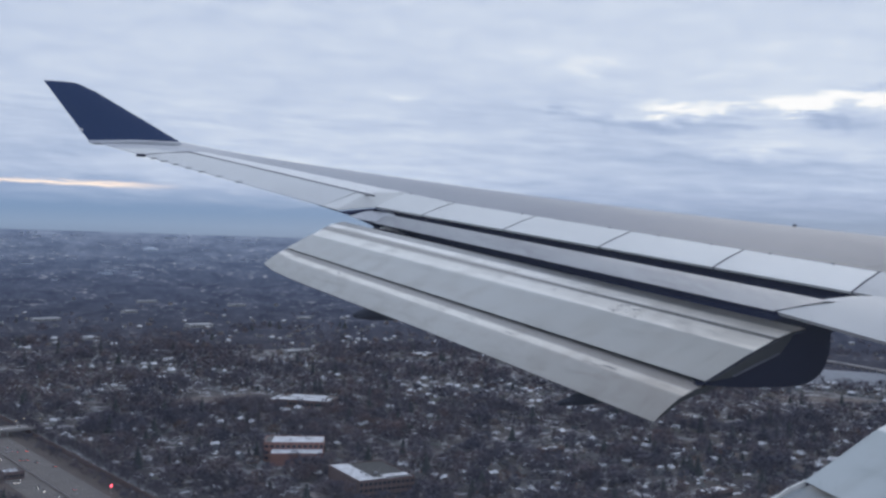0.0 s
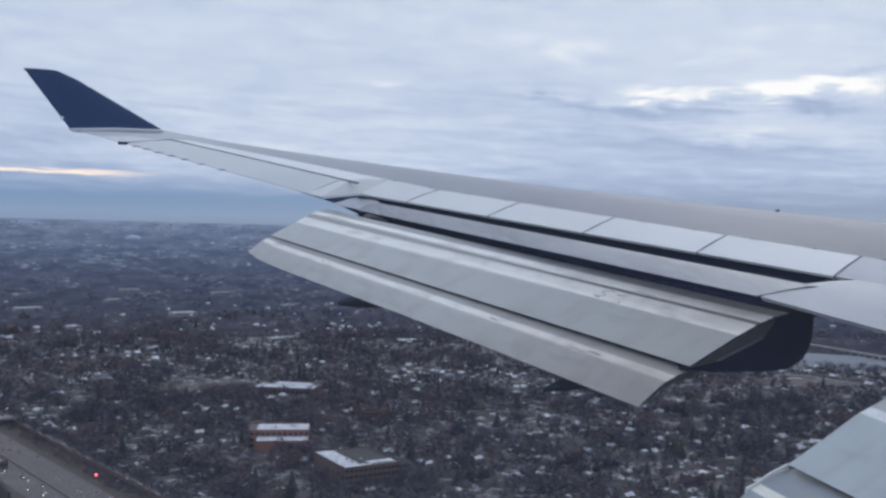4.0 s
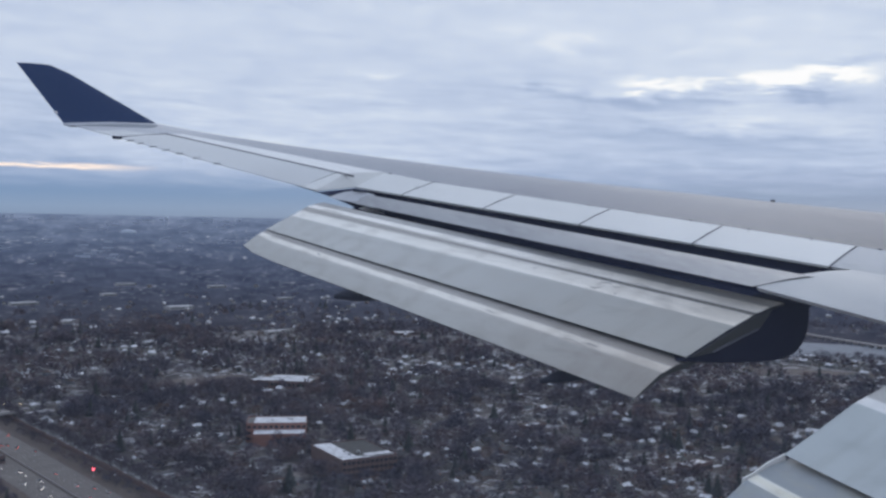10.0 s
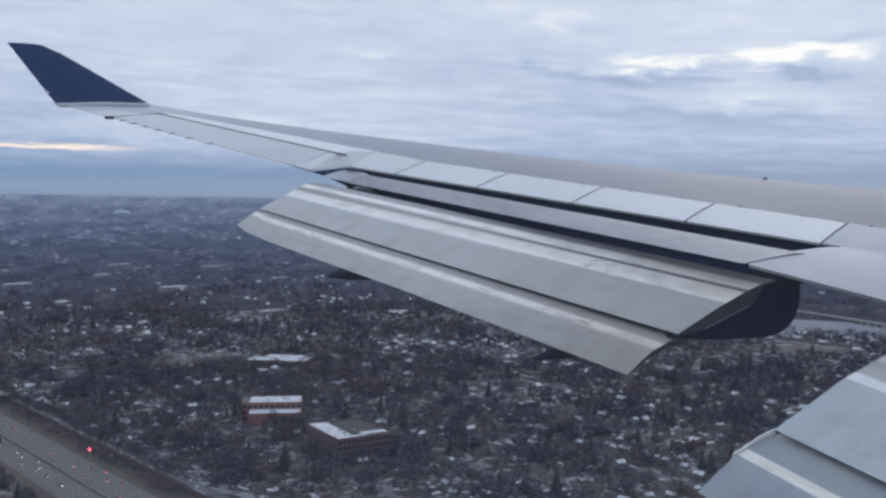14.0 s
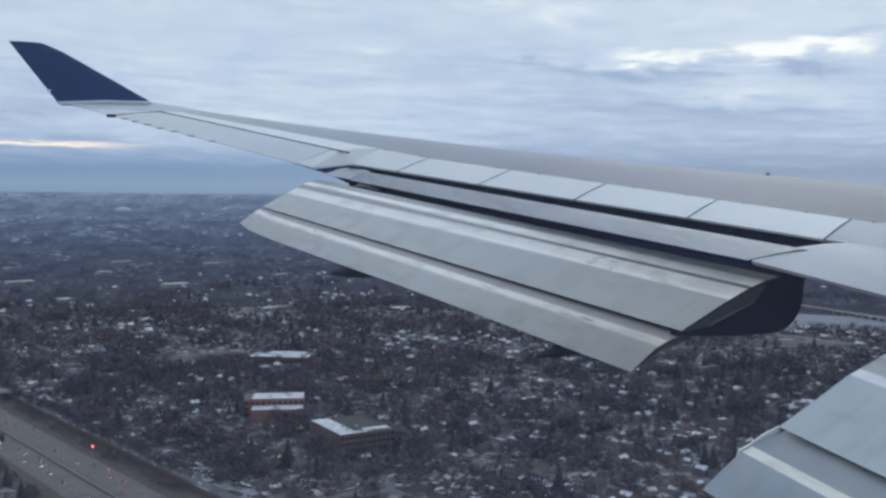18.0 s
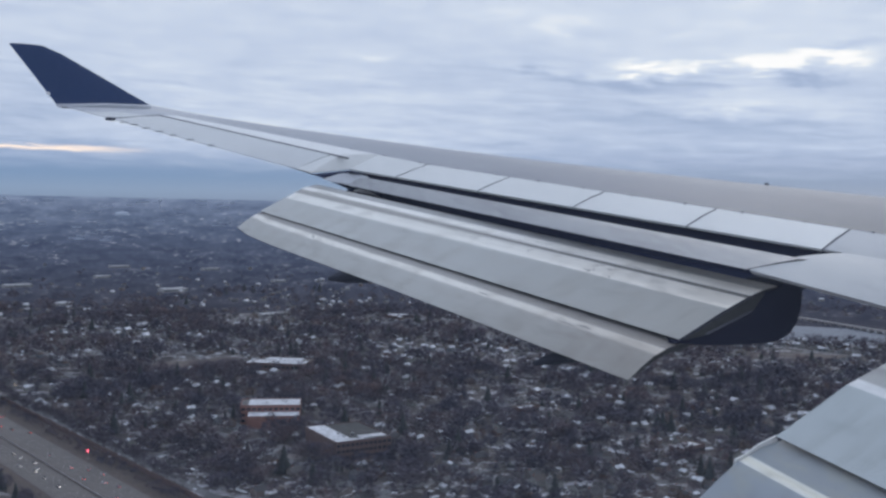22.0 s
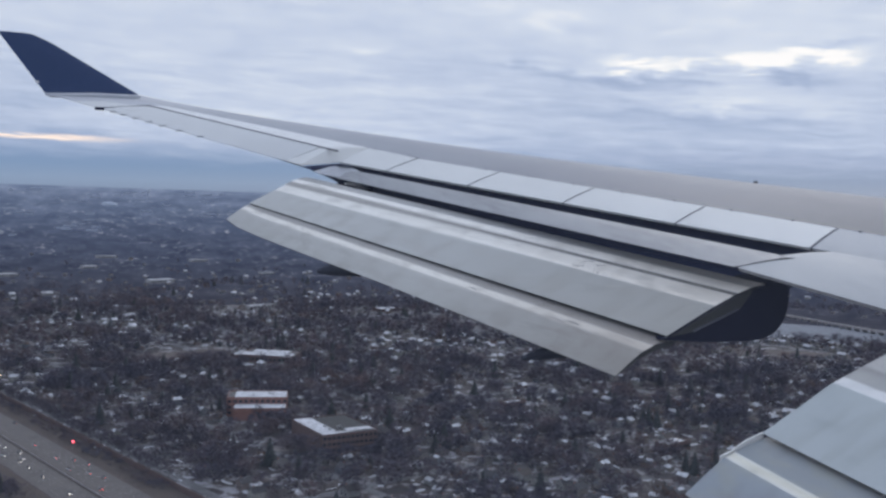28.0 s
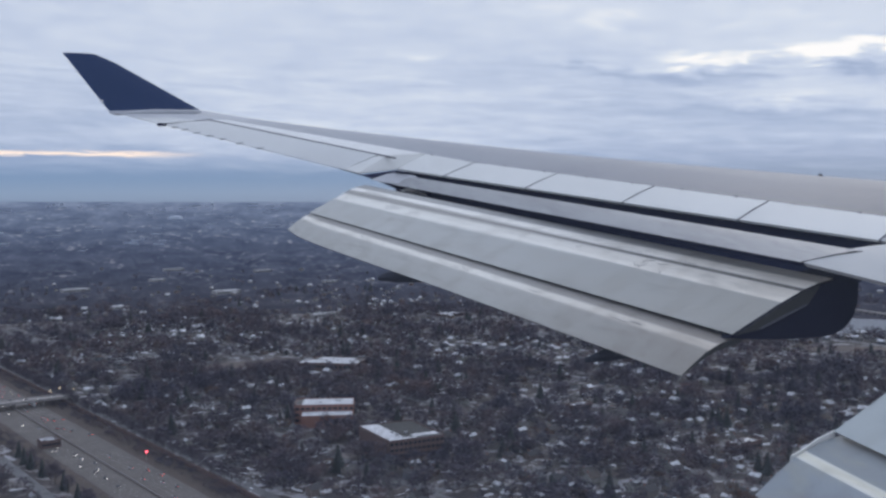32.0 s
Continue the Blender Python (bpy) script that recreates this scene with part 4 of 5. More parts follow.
def strip(name, s0, s1, v0, v1, z, mat, label, category, pieces=12, thick=0.3):
    bm = bmesh.new()
    top = [(land(s0 + (s1 - s0) * i / pieces, v0, z), land(s0 + (s1 - s0) * i / pieces, v1, z)) for i in range(pieces + 1)]
    va = [[bm.verts.new(p) for p in pair] + [bm.verts.new(p - Vector((0, 0, thick))) for p in pair] for pair in top]
    for a, b in zip(va, va[1:]):
        for i, j in ((0, 1), (1, 3), (3, 2), (2, 0)):
            bm.faces.new((a[i], a[j], b[j], b[i]))
    for a in (va[0], va[-1]):
        bm.faces.new((a[0], a[1], a[3], a[2]))
    bmesh.ops.recalc_face_normals(bm, faces=bm.faces)
    return tagged(part(name, bm, mat), label, category, kind="structure")


# motorway in a shallow grass strip
strip("verge_1", -700, 2350, 26, 48, 0.16, VERGE, "brown winter grass verge beside the motorway", "verge")
strip("verge_2", -700, 2350, -46, -26, 0.16, VERGE, "brown winter grass verge beside the motorway", "verge")
strip("road_1", -700, 2350, -26, 26, 0.30, ASPHALT, "pale grey motorway carriageways with a median", "road")
strip("median", -700, 2350, -2.2, 2.2, 0.42, VERGE, "narrow brown median between the carriageways", "median")
barrier = strip("median_barrier", -700, 2350, -0.3, 0.3, 1.2, CONCRETE, "long concrete barrier on the median", "barrier", thick=0.9)
strip("sound_wall", -700, 850, 47.4, 48.0, 4.2, DARK_BRICK, "dark sound wall along the motorway", "wall", thick=4.2)
lines_root = thing("lane_markings", "worn white dashed lane lines on the motorway", "lane marking", land(0, 0, 0.3), kind="structure")
for v in (-20.5, -16.5, -12.5, -8.5, 8.5, 12.5, 16.5, 20.5):
    bm = bmesh.new()
    for i in range(90):
        s = -300 + i * 12 + (v % 3)
        c = land(s, v, 0.306)
        d, w = HW_U * 2.0, HW_V * 0.09
        bm.faces.new([bm.verts.new(p) for p in (c - d - w, c + d - w, c + d + w, c - d + w)])
    part("lane_line", bm, LINE, lines_root)

# overpass across the motorway
S_OVER = 300
overpass = thing("overpass", "concrete road bridge across the motorway", "bridge", land(S_OVER, 0))
def beside(lo, hi, mat, name, parent, bevel=0.0, label=""):
    bm = bmesh.new()
    box(bm, lo, hi, bevel=bevel)
    turn_to_hw = Matrix.Translation(HW_O) @ Matrix.Rotation(GRID_TURN, 4, "Z")
    bmesh.ops.transform(bm, matrix=turn_to_hw, verts=bm.verts)
    return part(name, bm, mat, parent, label)
beside((-62, S_OVER - 9, 5.6), (62, S_OVER + 9, 6.8), CONCRETE, "deck", overpass)
for s in (-9, 8.6):
    beside((-62, S_OVER + s, 6.8), (62, S_OVER + s + 0.4, 7.9), CONCRETE, "parapet", overpass)
for v in (-27, 0, 27):
    for s in (-5, 0, 5):
        beside((v - 0.6, S_OVER + s - 0.6, 0.2), (v + 0.6, S_OVER + s + 0.6, 5.6), CONCRETE, "pier", overpass)
for v in (-62, 54):
    beside((v, S_OVER - 9, 0), (v + 8, S_OVER + 9, 5.6), CONCRETE, "abutment", overpass)


# cars
def car_thing(label, lamp_mat, lamp_name, lamp_label, end):
    car = thing("car", label, "car", group="cars on the road")
    bm = bmesh.new()
    box(bm, (-0.88, -2.2, 0.32), (0.88, 2.2, 0.92), bevel=0.14)
    body = part("body", bm, CAR_PAINT, car)
    bm = bmesh.new()
    got = box(bm, (-0.78, -1.35, 0.9), (0.78, 0.85, 1.45))
    for v in got:
        if v.co.z > 1.2:
            v.co.x *= 0.8
            v.co.y = v.co.y * 0.68 - 0.08
    bmesh.ops.bevel(bm, geom=list(bm.edges), offset=0.06, segments=2, affect="EDGES")
    part("cabin", bm, WINDOW, car, "dark glazed cabin")
    for x in (-0.82, 0.82):
        for y in (-1.35, 1.38):
            bm = bmesh.new()
            bmesh.ops.create_cone(bm, cap_ends=True, segments=14, radius1=0.32, radius2=0.32, depth=0.22, matrix=Matrix.Translation((x, y, 0.32)) @ Matrix.Rotation(radians(90), 4, "Y"))
            part("wheel", bm, TYRE, car)
    for x in (-0.6, 0.6):
        bm = bmesh.new()
        box(bm, (x - 0.2, min(end * 2.12, end * 2.24), 0.52), (x + 0.2, max(end * 2.12, end * 2.24), 0.78), bevel=0.04)
        part(lamp_name, bm, lamp_mat, car, lamp_label)
    return car


rnd = random.Random(5)
oncoming = car_thing("small passenger car with lit headlights on the road", HEADLAMP, "headlight", "lit headlight", 1)
leaving = car_thing("small passenger car with lit tail lights on the road", TAIL_LAMP, "tail_light", "lit red tail light", -1)
lanes = [(-22.5, 1), (-18.5, 1), (-14.5, 1), (-10.5, 1), (-6.4, 1), (6.4, 0), (10.5, 0), (14.5, 0), (18.5, 0), (22.5, 0)]
spots = []
while len(spots) < 96:
    v, back = rnd.choice(lanes)
    s = rnd.uniform(-90, 800)
    if all(abs(s - q) > 14 or abs(v - w) > 2 for q, w, _ in spots):
        spots.append((s, v, back))
placed = set()
for s, v, back in spots:
    m = Matrix.Translation(land(s, v, 0.30)) @ Matrix.Rotation(GRID_TURN + (math.pi if back else 0), 4, "Z")
    if back in placed:
        copy_thing(oncoming if back else leaving, m)
    else:
        placed.add(back)
        (oncoming if back else leaving).matrix_basis = m
for i in range(7):  # cars on the bridge
    m = Matrix.Translation(land(S_OVER + rnd.choice((-3, 3)), -50 + i * 15 + rnd.uniform(-3, 3), 6.8)) @ Matrix.Rotation(GRID_TURN + math.pi / 2, 4, "Z")
    copy_thing(oncoming, m)

# street lamps beside the bridge
def street_lamp(s, v, z):
    lamp = thing("street_lamp", "tall grey street lamp, lit warm", "street lamp", land(s, v, z), group="street lamps on the bridge")
    sgn = 1 if s < S_OVER else -1
    beside((v - 0.1, s - 0.1, z), (v + 0.1, s + 0.1, z + 8.0), METAL, "pole", lamp)
    beside((v - 0.06, min(s, s + sgn * 2.2), z + 7.9), (v + 0.06, max(s, s + sgn * 2.2), z + 8.05), METAL, "arm", lamp)
    beside((v - 0.35, s + sgn * 2.2 - 0.45, z + 7.65), (v + 0.35, s + sgn * 2.2 + 0.45, z + 7.95), WARM_LAMP, "lamp_head", lamp, 0.1, "lit warm lamp head")


for v in (-58, -34, 34, 58):
    street_lamp(S_OVER - 8.2, v, 6.8)
for v in (-46, 0, 46):
    street_lamp(S_OVER + 8.2, v, 6.8)

# lorry
lorry = thing("lorry", "white box lorry on the motorway", "lorry")
bm = bmesh.new()
box(bm, (-1.25, -6, 1.0), (1.25, 5, 3.9), bevel=0.08)
part("cargo_box", bm, FUSELAGE, lorry)
bm = bmesh.new()
box(bm, (-1.2, 5.4, 0.6), (1.2, 7.6, 3.0), bevel=0.2)
part("cab", bm, PALE_WALL, lorry)
for x in (-1.05, 1.05):
    for y in (-4.8, -3.6, 3.2, 6.4):
        bm = bmesh.new()
        bmesh.ops.create_cone(bm, cap_ends=True, segments=14, radius1=0.5, radius2=0.5, depth=0.3, matrix=Matrix.Translation((x, y, 0.5)) @ Matrix.Rotation(radians(90), 4, "Y"))
        part("wheel", bm, TYRE, lorry)
lorry.matrix_basis = Matrix.Translation(land(300, 18.5, 0.3)) @ Matrix.Rotation(GRID_TURN, 4, "Z")

# red signal on a post beside the motorway
signal = thing("signal_post", "grey post with a glowing red signal lamp by the motorway", "signal post", land(24, 30, 0.1))
beside((29.9, 23.9, 0.1), (30.1, 24.1, 6.0), METAL, "post", signal)
beside((29.3, 23.5, 5.9), (30.7, 24.5, 7.3), RED_LAMP, "lamp", signal, 0.25, "glowing red lamp")


# ---- large buildings ----
SITES = []  # (x, y, radius) kept free of trees and houses


def block(name, label, category, x, y, w, d, h, turn, wall, storeys, bays, snow_rows, wing_rows=(), roof=None):
    """Flat-roofed building; snow_rows: parts of the roof under snow, as fractions of its plan."""
    b = thing(name, label, category)
    SITES.append((x, y, 0.55 * max(w, d) + 4))
    bm = bmesh.new()
    box(bm, (-w / 2, -d / 2, -1.0), (w / 2, d / 2, h))
    part("wall", bm, wall, b)
    for lo, hi in (((-w / 2, -d / 2, h), (w / 2, -d / 2 + 0.5, h + 0.8)), ((-w / 2, d / 2 - 0.5, h), (w / 2, d / 2, h + 0.8)), ((-w / 2, -d / 2 + 0.5, h), (-w / 2 + 0.5, d / 2 - 0.5, h + 0.8)), ((w / 2 - 0.5, -d / 2 + 0.5, h), (w / 2, d / 2 - 0.5, h + 0.8))):
        bm = bmesh.new()
        box(bm, lo, hi)
        part("parapet", bm, wall, b)
    bm = bmesh.new()
    box(bm, (-w / 2 + 0.5, -d / 2 + 0.5, h), (w / 2 - 0.5, d / 2 - 0.5, h + 0.15))
    part("roof", bm, roof or ROOF_GREY, b, "dark flat roof")
    for x0, y0, x1, y1 in snow_rows:
        bm = bmesh.new()
        box(bm, (-w / 2 + 0.6 + x0 * (w - 1.2), -d / 2 + 0.6 + y0 * (d - 1.2), h + 0.15), (-w / 2 + 0.6 + x1 * (w - 1.2), -d / 2 + 0.6 + y1 * (d - 1.2), h + 0.42))
        bmesh.ops.subdivide_edges(bm, edges=bm.edges, cuts=4, use_grid_fill=True)
        for v in bm.verts:
            j = noise.noise(v.co * 0.2)
            v.co.x += j * 0.8
            v.co.y += noise.noise(v.co * 0.17 + Vector((9, 1, 0))) * 0.8
        part("roof_snow", bm, SNOW, b, "white snow on the flat roof")
    if storeys:
        step_z, step_x = (h - 0.6) / storeys, w / bays
        bm0 = bmesh.new()
        box(bm0, (-step_x * 0.34, -0.12, -step_z * 0.22), (step_x * 0.34, 0.06, step_z * 0.22))
        first = part("window", bm0, WINDOW, b)
        for i in range(storeys):
            for j in range(bays):
                ob = first if not (i or j) else first.copy()
                if i or j:
                    scene.collection.objects.link(ob)
                ob.matrix_basis = Matrix.Translation((-w / 2 + (j + 0.5) * step_x, -d / 2, 0.4 + (i + 0.5) * step_z))
    for lo, hi in wing_rows:
        bm = bmesh.new()
        box(bm, lo, hi)
        part("annex", bm, wall, b, "lower brick annex")
        bm = bmesh.new()
        box(bm, (lo[0] + 0.5, lo[1] + 0.5, hi[2]), (hi[0] - 0.5, hi[1] - 0.5, hi[2] + 0.25))
        part("annex_snow", bm, SNOW, b, "snow on the annex roof")
    for i in range(3):
        bm = bmesh.new()
        px_, py_ = (rnd.uniform(-0.3, 0.3) * w, rnd.uniform(-0.3, 0.3) * d)
        box(bm, (px_ - 1.2, py_ - 1.0, h + 0.15), (px_ + 1.2, py_ + 1.0, h + 1.7), bevel=0.1)
        part("roof_unit", bm, METAL, b, "grey roof machine")
    b.matrix_basis = Matrix.Translation((x, y, 0)) @ Matrix.Rotation(turn, 4, "Z")
    return b


block("office_block", "brick three-storey block with a snowy flat roof", "office block", 197, 783, 48, 62, 15.0, radians(11), DARK_BRICK, 3, 12, [(0.0, 0.16, 0.34, 1.0), (0.0, 0.0, 0.42, 0.13), (0.52, 0.03, 1.0, 0.24), (0.4, 0.0, 1.0, 0.10)], roof=TYRE)
block("brick_school", "orange-red brick school with snowy flat roofs", "school", 157, 912, 54, 32, 16.5, radians(-12), BRICK, 3, 11, [(0.12, 0.1, 1.0, 0.95)], [((-20, -34, 0), (26, -16.1, 11.0))])
block("store_complex", "low pale store complex with bright snowy roofs", "store", 222, 1205, 66, 48, 8.0, radians(-30), DARK_BRICK, 1, 12, [(0.0, 0.0, 0.30, 0.5), (0.34, 0.1, 1.0, 0.55), (0.1, 0.62, 0.8, 1.0)], [((-48, -6, 0), (-33.2, 10, 5.0))])
brnd = random.Random(21)
for x, y in ((80, 1640), (306, 1760), (480, 1120), (400, 880), (607, 1347), (573, 853), (-53, 2027), (173, 2293), (693, 2000), (1013, 1893), (27, 2733), (453, 2533), (-160, 2467), (333, 3000), (853, 2640), (80, 3150), (1347, 2200), (640, 1013), (460, 693), (-80, 880), (350, 1450), (-20, 1330), (520, 1700)):
    # far ones get pale walls and full snow, distance haze put into colour
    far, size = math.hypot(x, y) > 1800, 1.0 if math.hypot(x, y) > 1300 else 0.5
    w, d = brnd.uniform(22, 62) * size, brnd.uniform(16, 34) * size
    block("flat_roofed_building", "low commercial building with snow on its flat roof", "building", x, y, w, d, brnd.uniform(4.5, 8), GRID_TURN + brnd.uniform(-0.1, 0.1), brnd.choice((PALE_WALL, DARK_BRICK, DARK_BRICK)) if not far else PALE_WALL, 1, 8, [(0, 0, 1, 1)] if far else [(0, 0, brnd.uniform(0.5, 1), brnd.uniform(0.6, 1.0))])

# lake ice, bridge and brown field
def patch(name, cx, cy, ax, ay, turn, z, mat, label, category, wobble=0.12, height=0.0):
    bm = bmesh.new()
    ring_ = []
    for j in range(64):
        t = 2 * math.pi * j / 64
        r = 1 + wobble * noise.noise(Vector((math.cos(t) * 1.7, math.sin(t) * 1.7, cx * 0.01)))
        p = Matrix.Rotation(turn, 3, "Z") @ Vector((ax * r * math.cos(t), ay * r * math.sin(t), 0))
        ring_.append(bm.verts.new((cx + p.x, cy + p.y, z)))
    bm.faces.new(ring_)
    low = [bm.verts.new((v.co.x, v.co.y, z - 0.3)) for v in ring_]
    for j in range(64):
        bm.faces.new((ring_[j], ring_[(j + 1) % 64], low[(j + 1) % 64], low[j]))
    bmesh.ops.recalc_face_normals(bm, faces=bm.faces)
    return tagged(part(name, bm, mat), label, category, kind="structure")


LAKE = (1175.0, 1390.0, 200.0, 460.0, radians(49))
patch("water", *LAKE, 0.12, ICE, "frozen grey lake with thin snow", "lake")
patch("parking_lot", 128.0, 1262.0, 70.0, 30.0, radians(15), 0.14, FIELD, "tan bare lot with old snow", "lot", 0.5)
SITES.append((128, 1262, 52))
FIELD_AT = (920.0, 1133.0, 120.0, 27.0, radians(-30))
patch("field", *FIELD_AT, 0.10, FIELD, "brown bare sports field", "field")
SITES.append((920, 1133, 58))
bridge = thing("lake_bridge", "long low bridge on many piers across the frozen lake", "bridge", (1231, 1480, 0))
bm = bmesh.new()
box(bm, (1225, 1100, 4.4), (1237, 1880, 5.6))
part("deck", bm, CONCRETE, bridge)
for x in (1225, 1236.6):
    bm = bmesh.new()
    box(bm, (x, 1100, 5.6), (x + 0.4, 1880, 6.5))
    part("railing", bm, CONCRETE, bridge)
for i in range(43):
    bm = bmesh.new()
    box(bm, (1226, 1106 + i * 18, 0.1), (1236, 1107.6 + i * 18, 4.4))
    part("pier", bm, CONCRETE, bridge)


# ---- streets, houses, trees ----
def in_view(x, y, r0, r1, a0=-11.0, a1=50.0):
    r = np.hypot(x, y)
    a = np.degrees(np.arctan2(x, y))
    return (r > r0) & (r < r1) & (a > a0) & (a < a1)


def to_grid(x, y):
    dx, dy = x - HW_O.x, y - HW_O.y
    return dx * HW_U.x + dy * HW_U.y, dx * HW_V.x + dy * HW_V.y


def blocked(x, y, pad=0.0):
    s, v = to_grid(x, y)
    bad = np.abs(v) < 48 + pad
    bad |= (np.abs(s - S_OVER) < 14 + pad) & (np.abs(v) < 100)
    for sx, sy, sr in SITES:
        bad |= np.hypot(x - sx, y - sy) < sr + pad
    for cx, cy, ax, ay, t in (LAKE,):
        dx, dy = x - cx, y - cy
        bad |= ((dx * math.cos(t) + dy * math.sin(t)) / ax) ** 2 + ((-dx * math.sin(t) + dy * math.cos(t)) / ay) ** 2 < 1.05
    bad |= (np.abs(x - 1231) < 14) & (y > 1090) & (y < 1890)
    return bad


STREET_V, STREET_S = 92.0, 190.0
for i in range(-3, 18):
    v = 60 + i * STREET_V if i >= 0 else -60 + (i + 1) * STREET_V
    strip("street", -700, 2000, v - 4.2, v + 4.2, 0.06, STREET, "narrow grey street with melting snow", "street", thick=0.1)
for i in range(-3, 11):
    strip("cross_street", i * STREET_S, i * STREET_S + 8.0, 50, 1700, 0.09, STREET, "narrow grey cross street with melting snow", "street", pieces=4, thick=0.12)

gen = np.random.default_rng(11)


def house_spots():
    out_ = []
    for i in range(-5, 44):
        v0 = 60 + i * STREET_V if i >= 0 else -60 + (i + 1) * STREET_V
        for side in (-1, 1):
            s = np.arange(-740, 3300, 15.5)
            s = s + gen.uniform(-7, 7, len(s))
            v = np.full(len(s), v0 + side * 17.0) + gen.uniform(-9, 10, len(s))
            for back, size in ((0.0, 1.0), (side * 21.0, 0.52)):
                keep = gen.random(len(s)) < (0.92 if size == 1 else 0.85)
                vv = v + back + (gen.uniform(-7, 7, len(s)) if back else 0)
                x = HW_O.x + HW_U.x * s + HW_V.x * vv
                y = HW_O.y + HW_U.y * s + HW_V.y * vv
                town = np.array([noise.noise(Vector((p * 0.0035, q * 0.0035, 7.0))) for p, q in zip(x, y)])
                keep &= gen.random(len(s)) < np.clip(0.62 + 1.2 * town, 0.10, 1.0)
                keep &= gen.random(len(s)) < np.exp(-np.clip(np.hypot(x, y) - 1600, 0, None) / 300)
                ok = keep & in_view(x, y, 560, 3330) & ~blocked(x, y, 6) & (np.abs((s % STREET_S) - 4) > 9)
                out_ += [(a, b, size) for a, b in zip(x[ok], y[ok])]
    return out_


spots = house_spots()


roof_rnd = random.Random(3)


def house_proto(kind, w, d, h, snow_left, snow_right):
    house = thing("house", kind, "house", group="suburban houses")
    bm = bmesh.new()
    got = box(bm, (-w / 2, -d / 2, -0.3), (w / 2, d / 2, h))
    a, b = bm.verts.new((0, -d / 2, h + w * 0.32)), bm.verts.new((0, d / 2, h + w * 0.32))
    for yy, top in ((-d / 2, a), (d / 2, b)):
        ends = [v for v in got if abs(v.co.y - yy) < 1e-4 and v.co.z > h - 0.1]
        bm.faces.new((ends[0], ends[1], top))
    part("wall", bm, WALL_OBJ, house)
    for sgn, snow in ((-1, snow_left), (1, snow_right)):
        def slab(x0, y0, x1, y1, z, mat, name, label=""):
            bm = bmesh.new()
            box(bm, (x0, y0, 0), (x1, y1, 0.14))
            for v in bm.verts:
                v.co.z += h + w * 0.32 + z - v.co.x * 0.64
                v.co.x *= sgn
            bmesh.ops.recalc_face_normals(bm, faces=bm.faces)
            part(name, bm, mat, house, label)
        slab(0, -d / 2 - 0.4, w / 2 + 0.5, d / 2 + 0.4, 0.03, ROOF_OBJ, "roof_slope")
        if snow:  # ragged patches
            cut = roof_rnd.uniform(-0.35, 0.35) * d
            slab(0.1, -d / 2 - 0.3, w / 2 * snow, cut, 0.18, SNOW, "roof_snow", "snow on the roof")
            slab(0.1 + roof_rnd.uniform(0, 0.4) * w / 2, cut, w / 2 * snow * roof_rnd.uniform(0.5, 0.9), d / 2 * roof_rnd.uniform(0.5, 0.95), 0.18, SNOW, "roof_snow", "snow on the roof")
    bm = bmesh.new()
    box(bm, (w * 0.18, d * 0.15, h), (w * 0.18 + 0.7, d * 0.15 + 0.7, h + w * 0.32 + 0.9))
    part("chimney", bm, BRICK, house, "brick chimney")
    for yy in (-d / 2 - 0.03, d / 2 - 0.05):
        for xx in (-w * 0.25, w * 0.25):
            bm = bmesh.new()
            box(bm, (xx - 0.55, yy, 1.1), (xx + 0.55, yy + 0.08, 2.4))
            part("window", bm, WINDOW, house)
    return house


WALL_OBJ = varied("house_wall_paint", [(0.22, 0.20, 0.18), (0.30, 0.29, 0.28), (0.16, 0.10, 0.08), (0.24, 0.25, 0.27), (0.34, 0.33, 0.30), (0.15, 0.16, 0.18)], 0.85, "object")
ROOF_OBJ = varied("house_roof_shingle", [(0.058, 0.056, 0.060), (0.085, 0.068, 0.060), (0.045, 0.044, 0.050), (0.10, 0.092, 0.090)], 0.9, "object")
protos = [house_proto("gabled house with fresh snow on both roof slopes", 8.5, 11.5, 4.6, 1.0, 0.95), house_proto("gabled house with snow on one roof slope", 8.0, 10.5, 5.0, 0.9, 0.0), house_proto("gabled house with a bare dark roof", 9.0, 11.0, 4.4, 0.0, 0.0), house_proto("low gabled house with a strip of roof snow", 8.2, 12.5, 3.6, 0.0, 0.7), house_proto("gabled house with a bare dark shingle roof", 7.6, 10.0, 5.2, 0.0, 0.0), house_proto("gabled house with thin melting roof snow", 7.2, 9.5, 4.8, 0.55, 0.45), house_proto("small gabled house with snow on one slope", 6.4, 9.0, 3.8, 0.0, 0.85), house_proto("gabled house with a bare brown roof", 8.4, 10.5, 4.9, 0.0, 0.0)]
order = sorted(spots, key=lambda p: math.hypot(p[0], p[1]))
near = [p for p in order if p[2] == 1.0][:230]
near_set = set(near)
used = set()
for x, y, size in near:
    i = int(gen.integers(len(protos)))
    m = Matrix.Translation((x, y, 0)) @ Matrix.Rotation(GRID_TURN + (math.pi / 2 if gen.random() < 0.5 else 0) + gen.uniform(-0.05, 0.05), 4, "Z")
    if i in used:
        copy_thing(protos[i], m)
    else:
        used.add(i)
        protos[i].matrix_basis = m


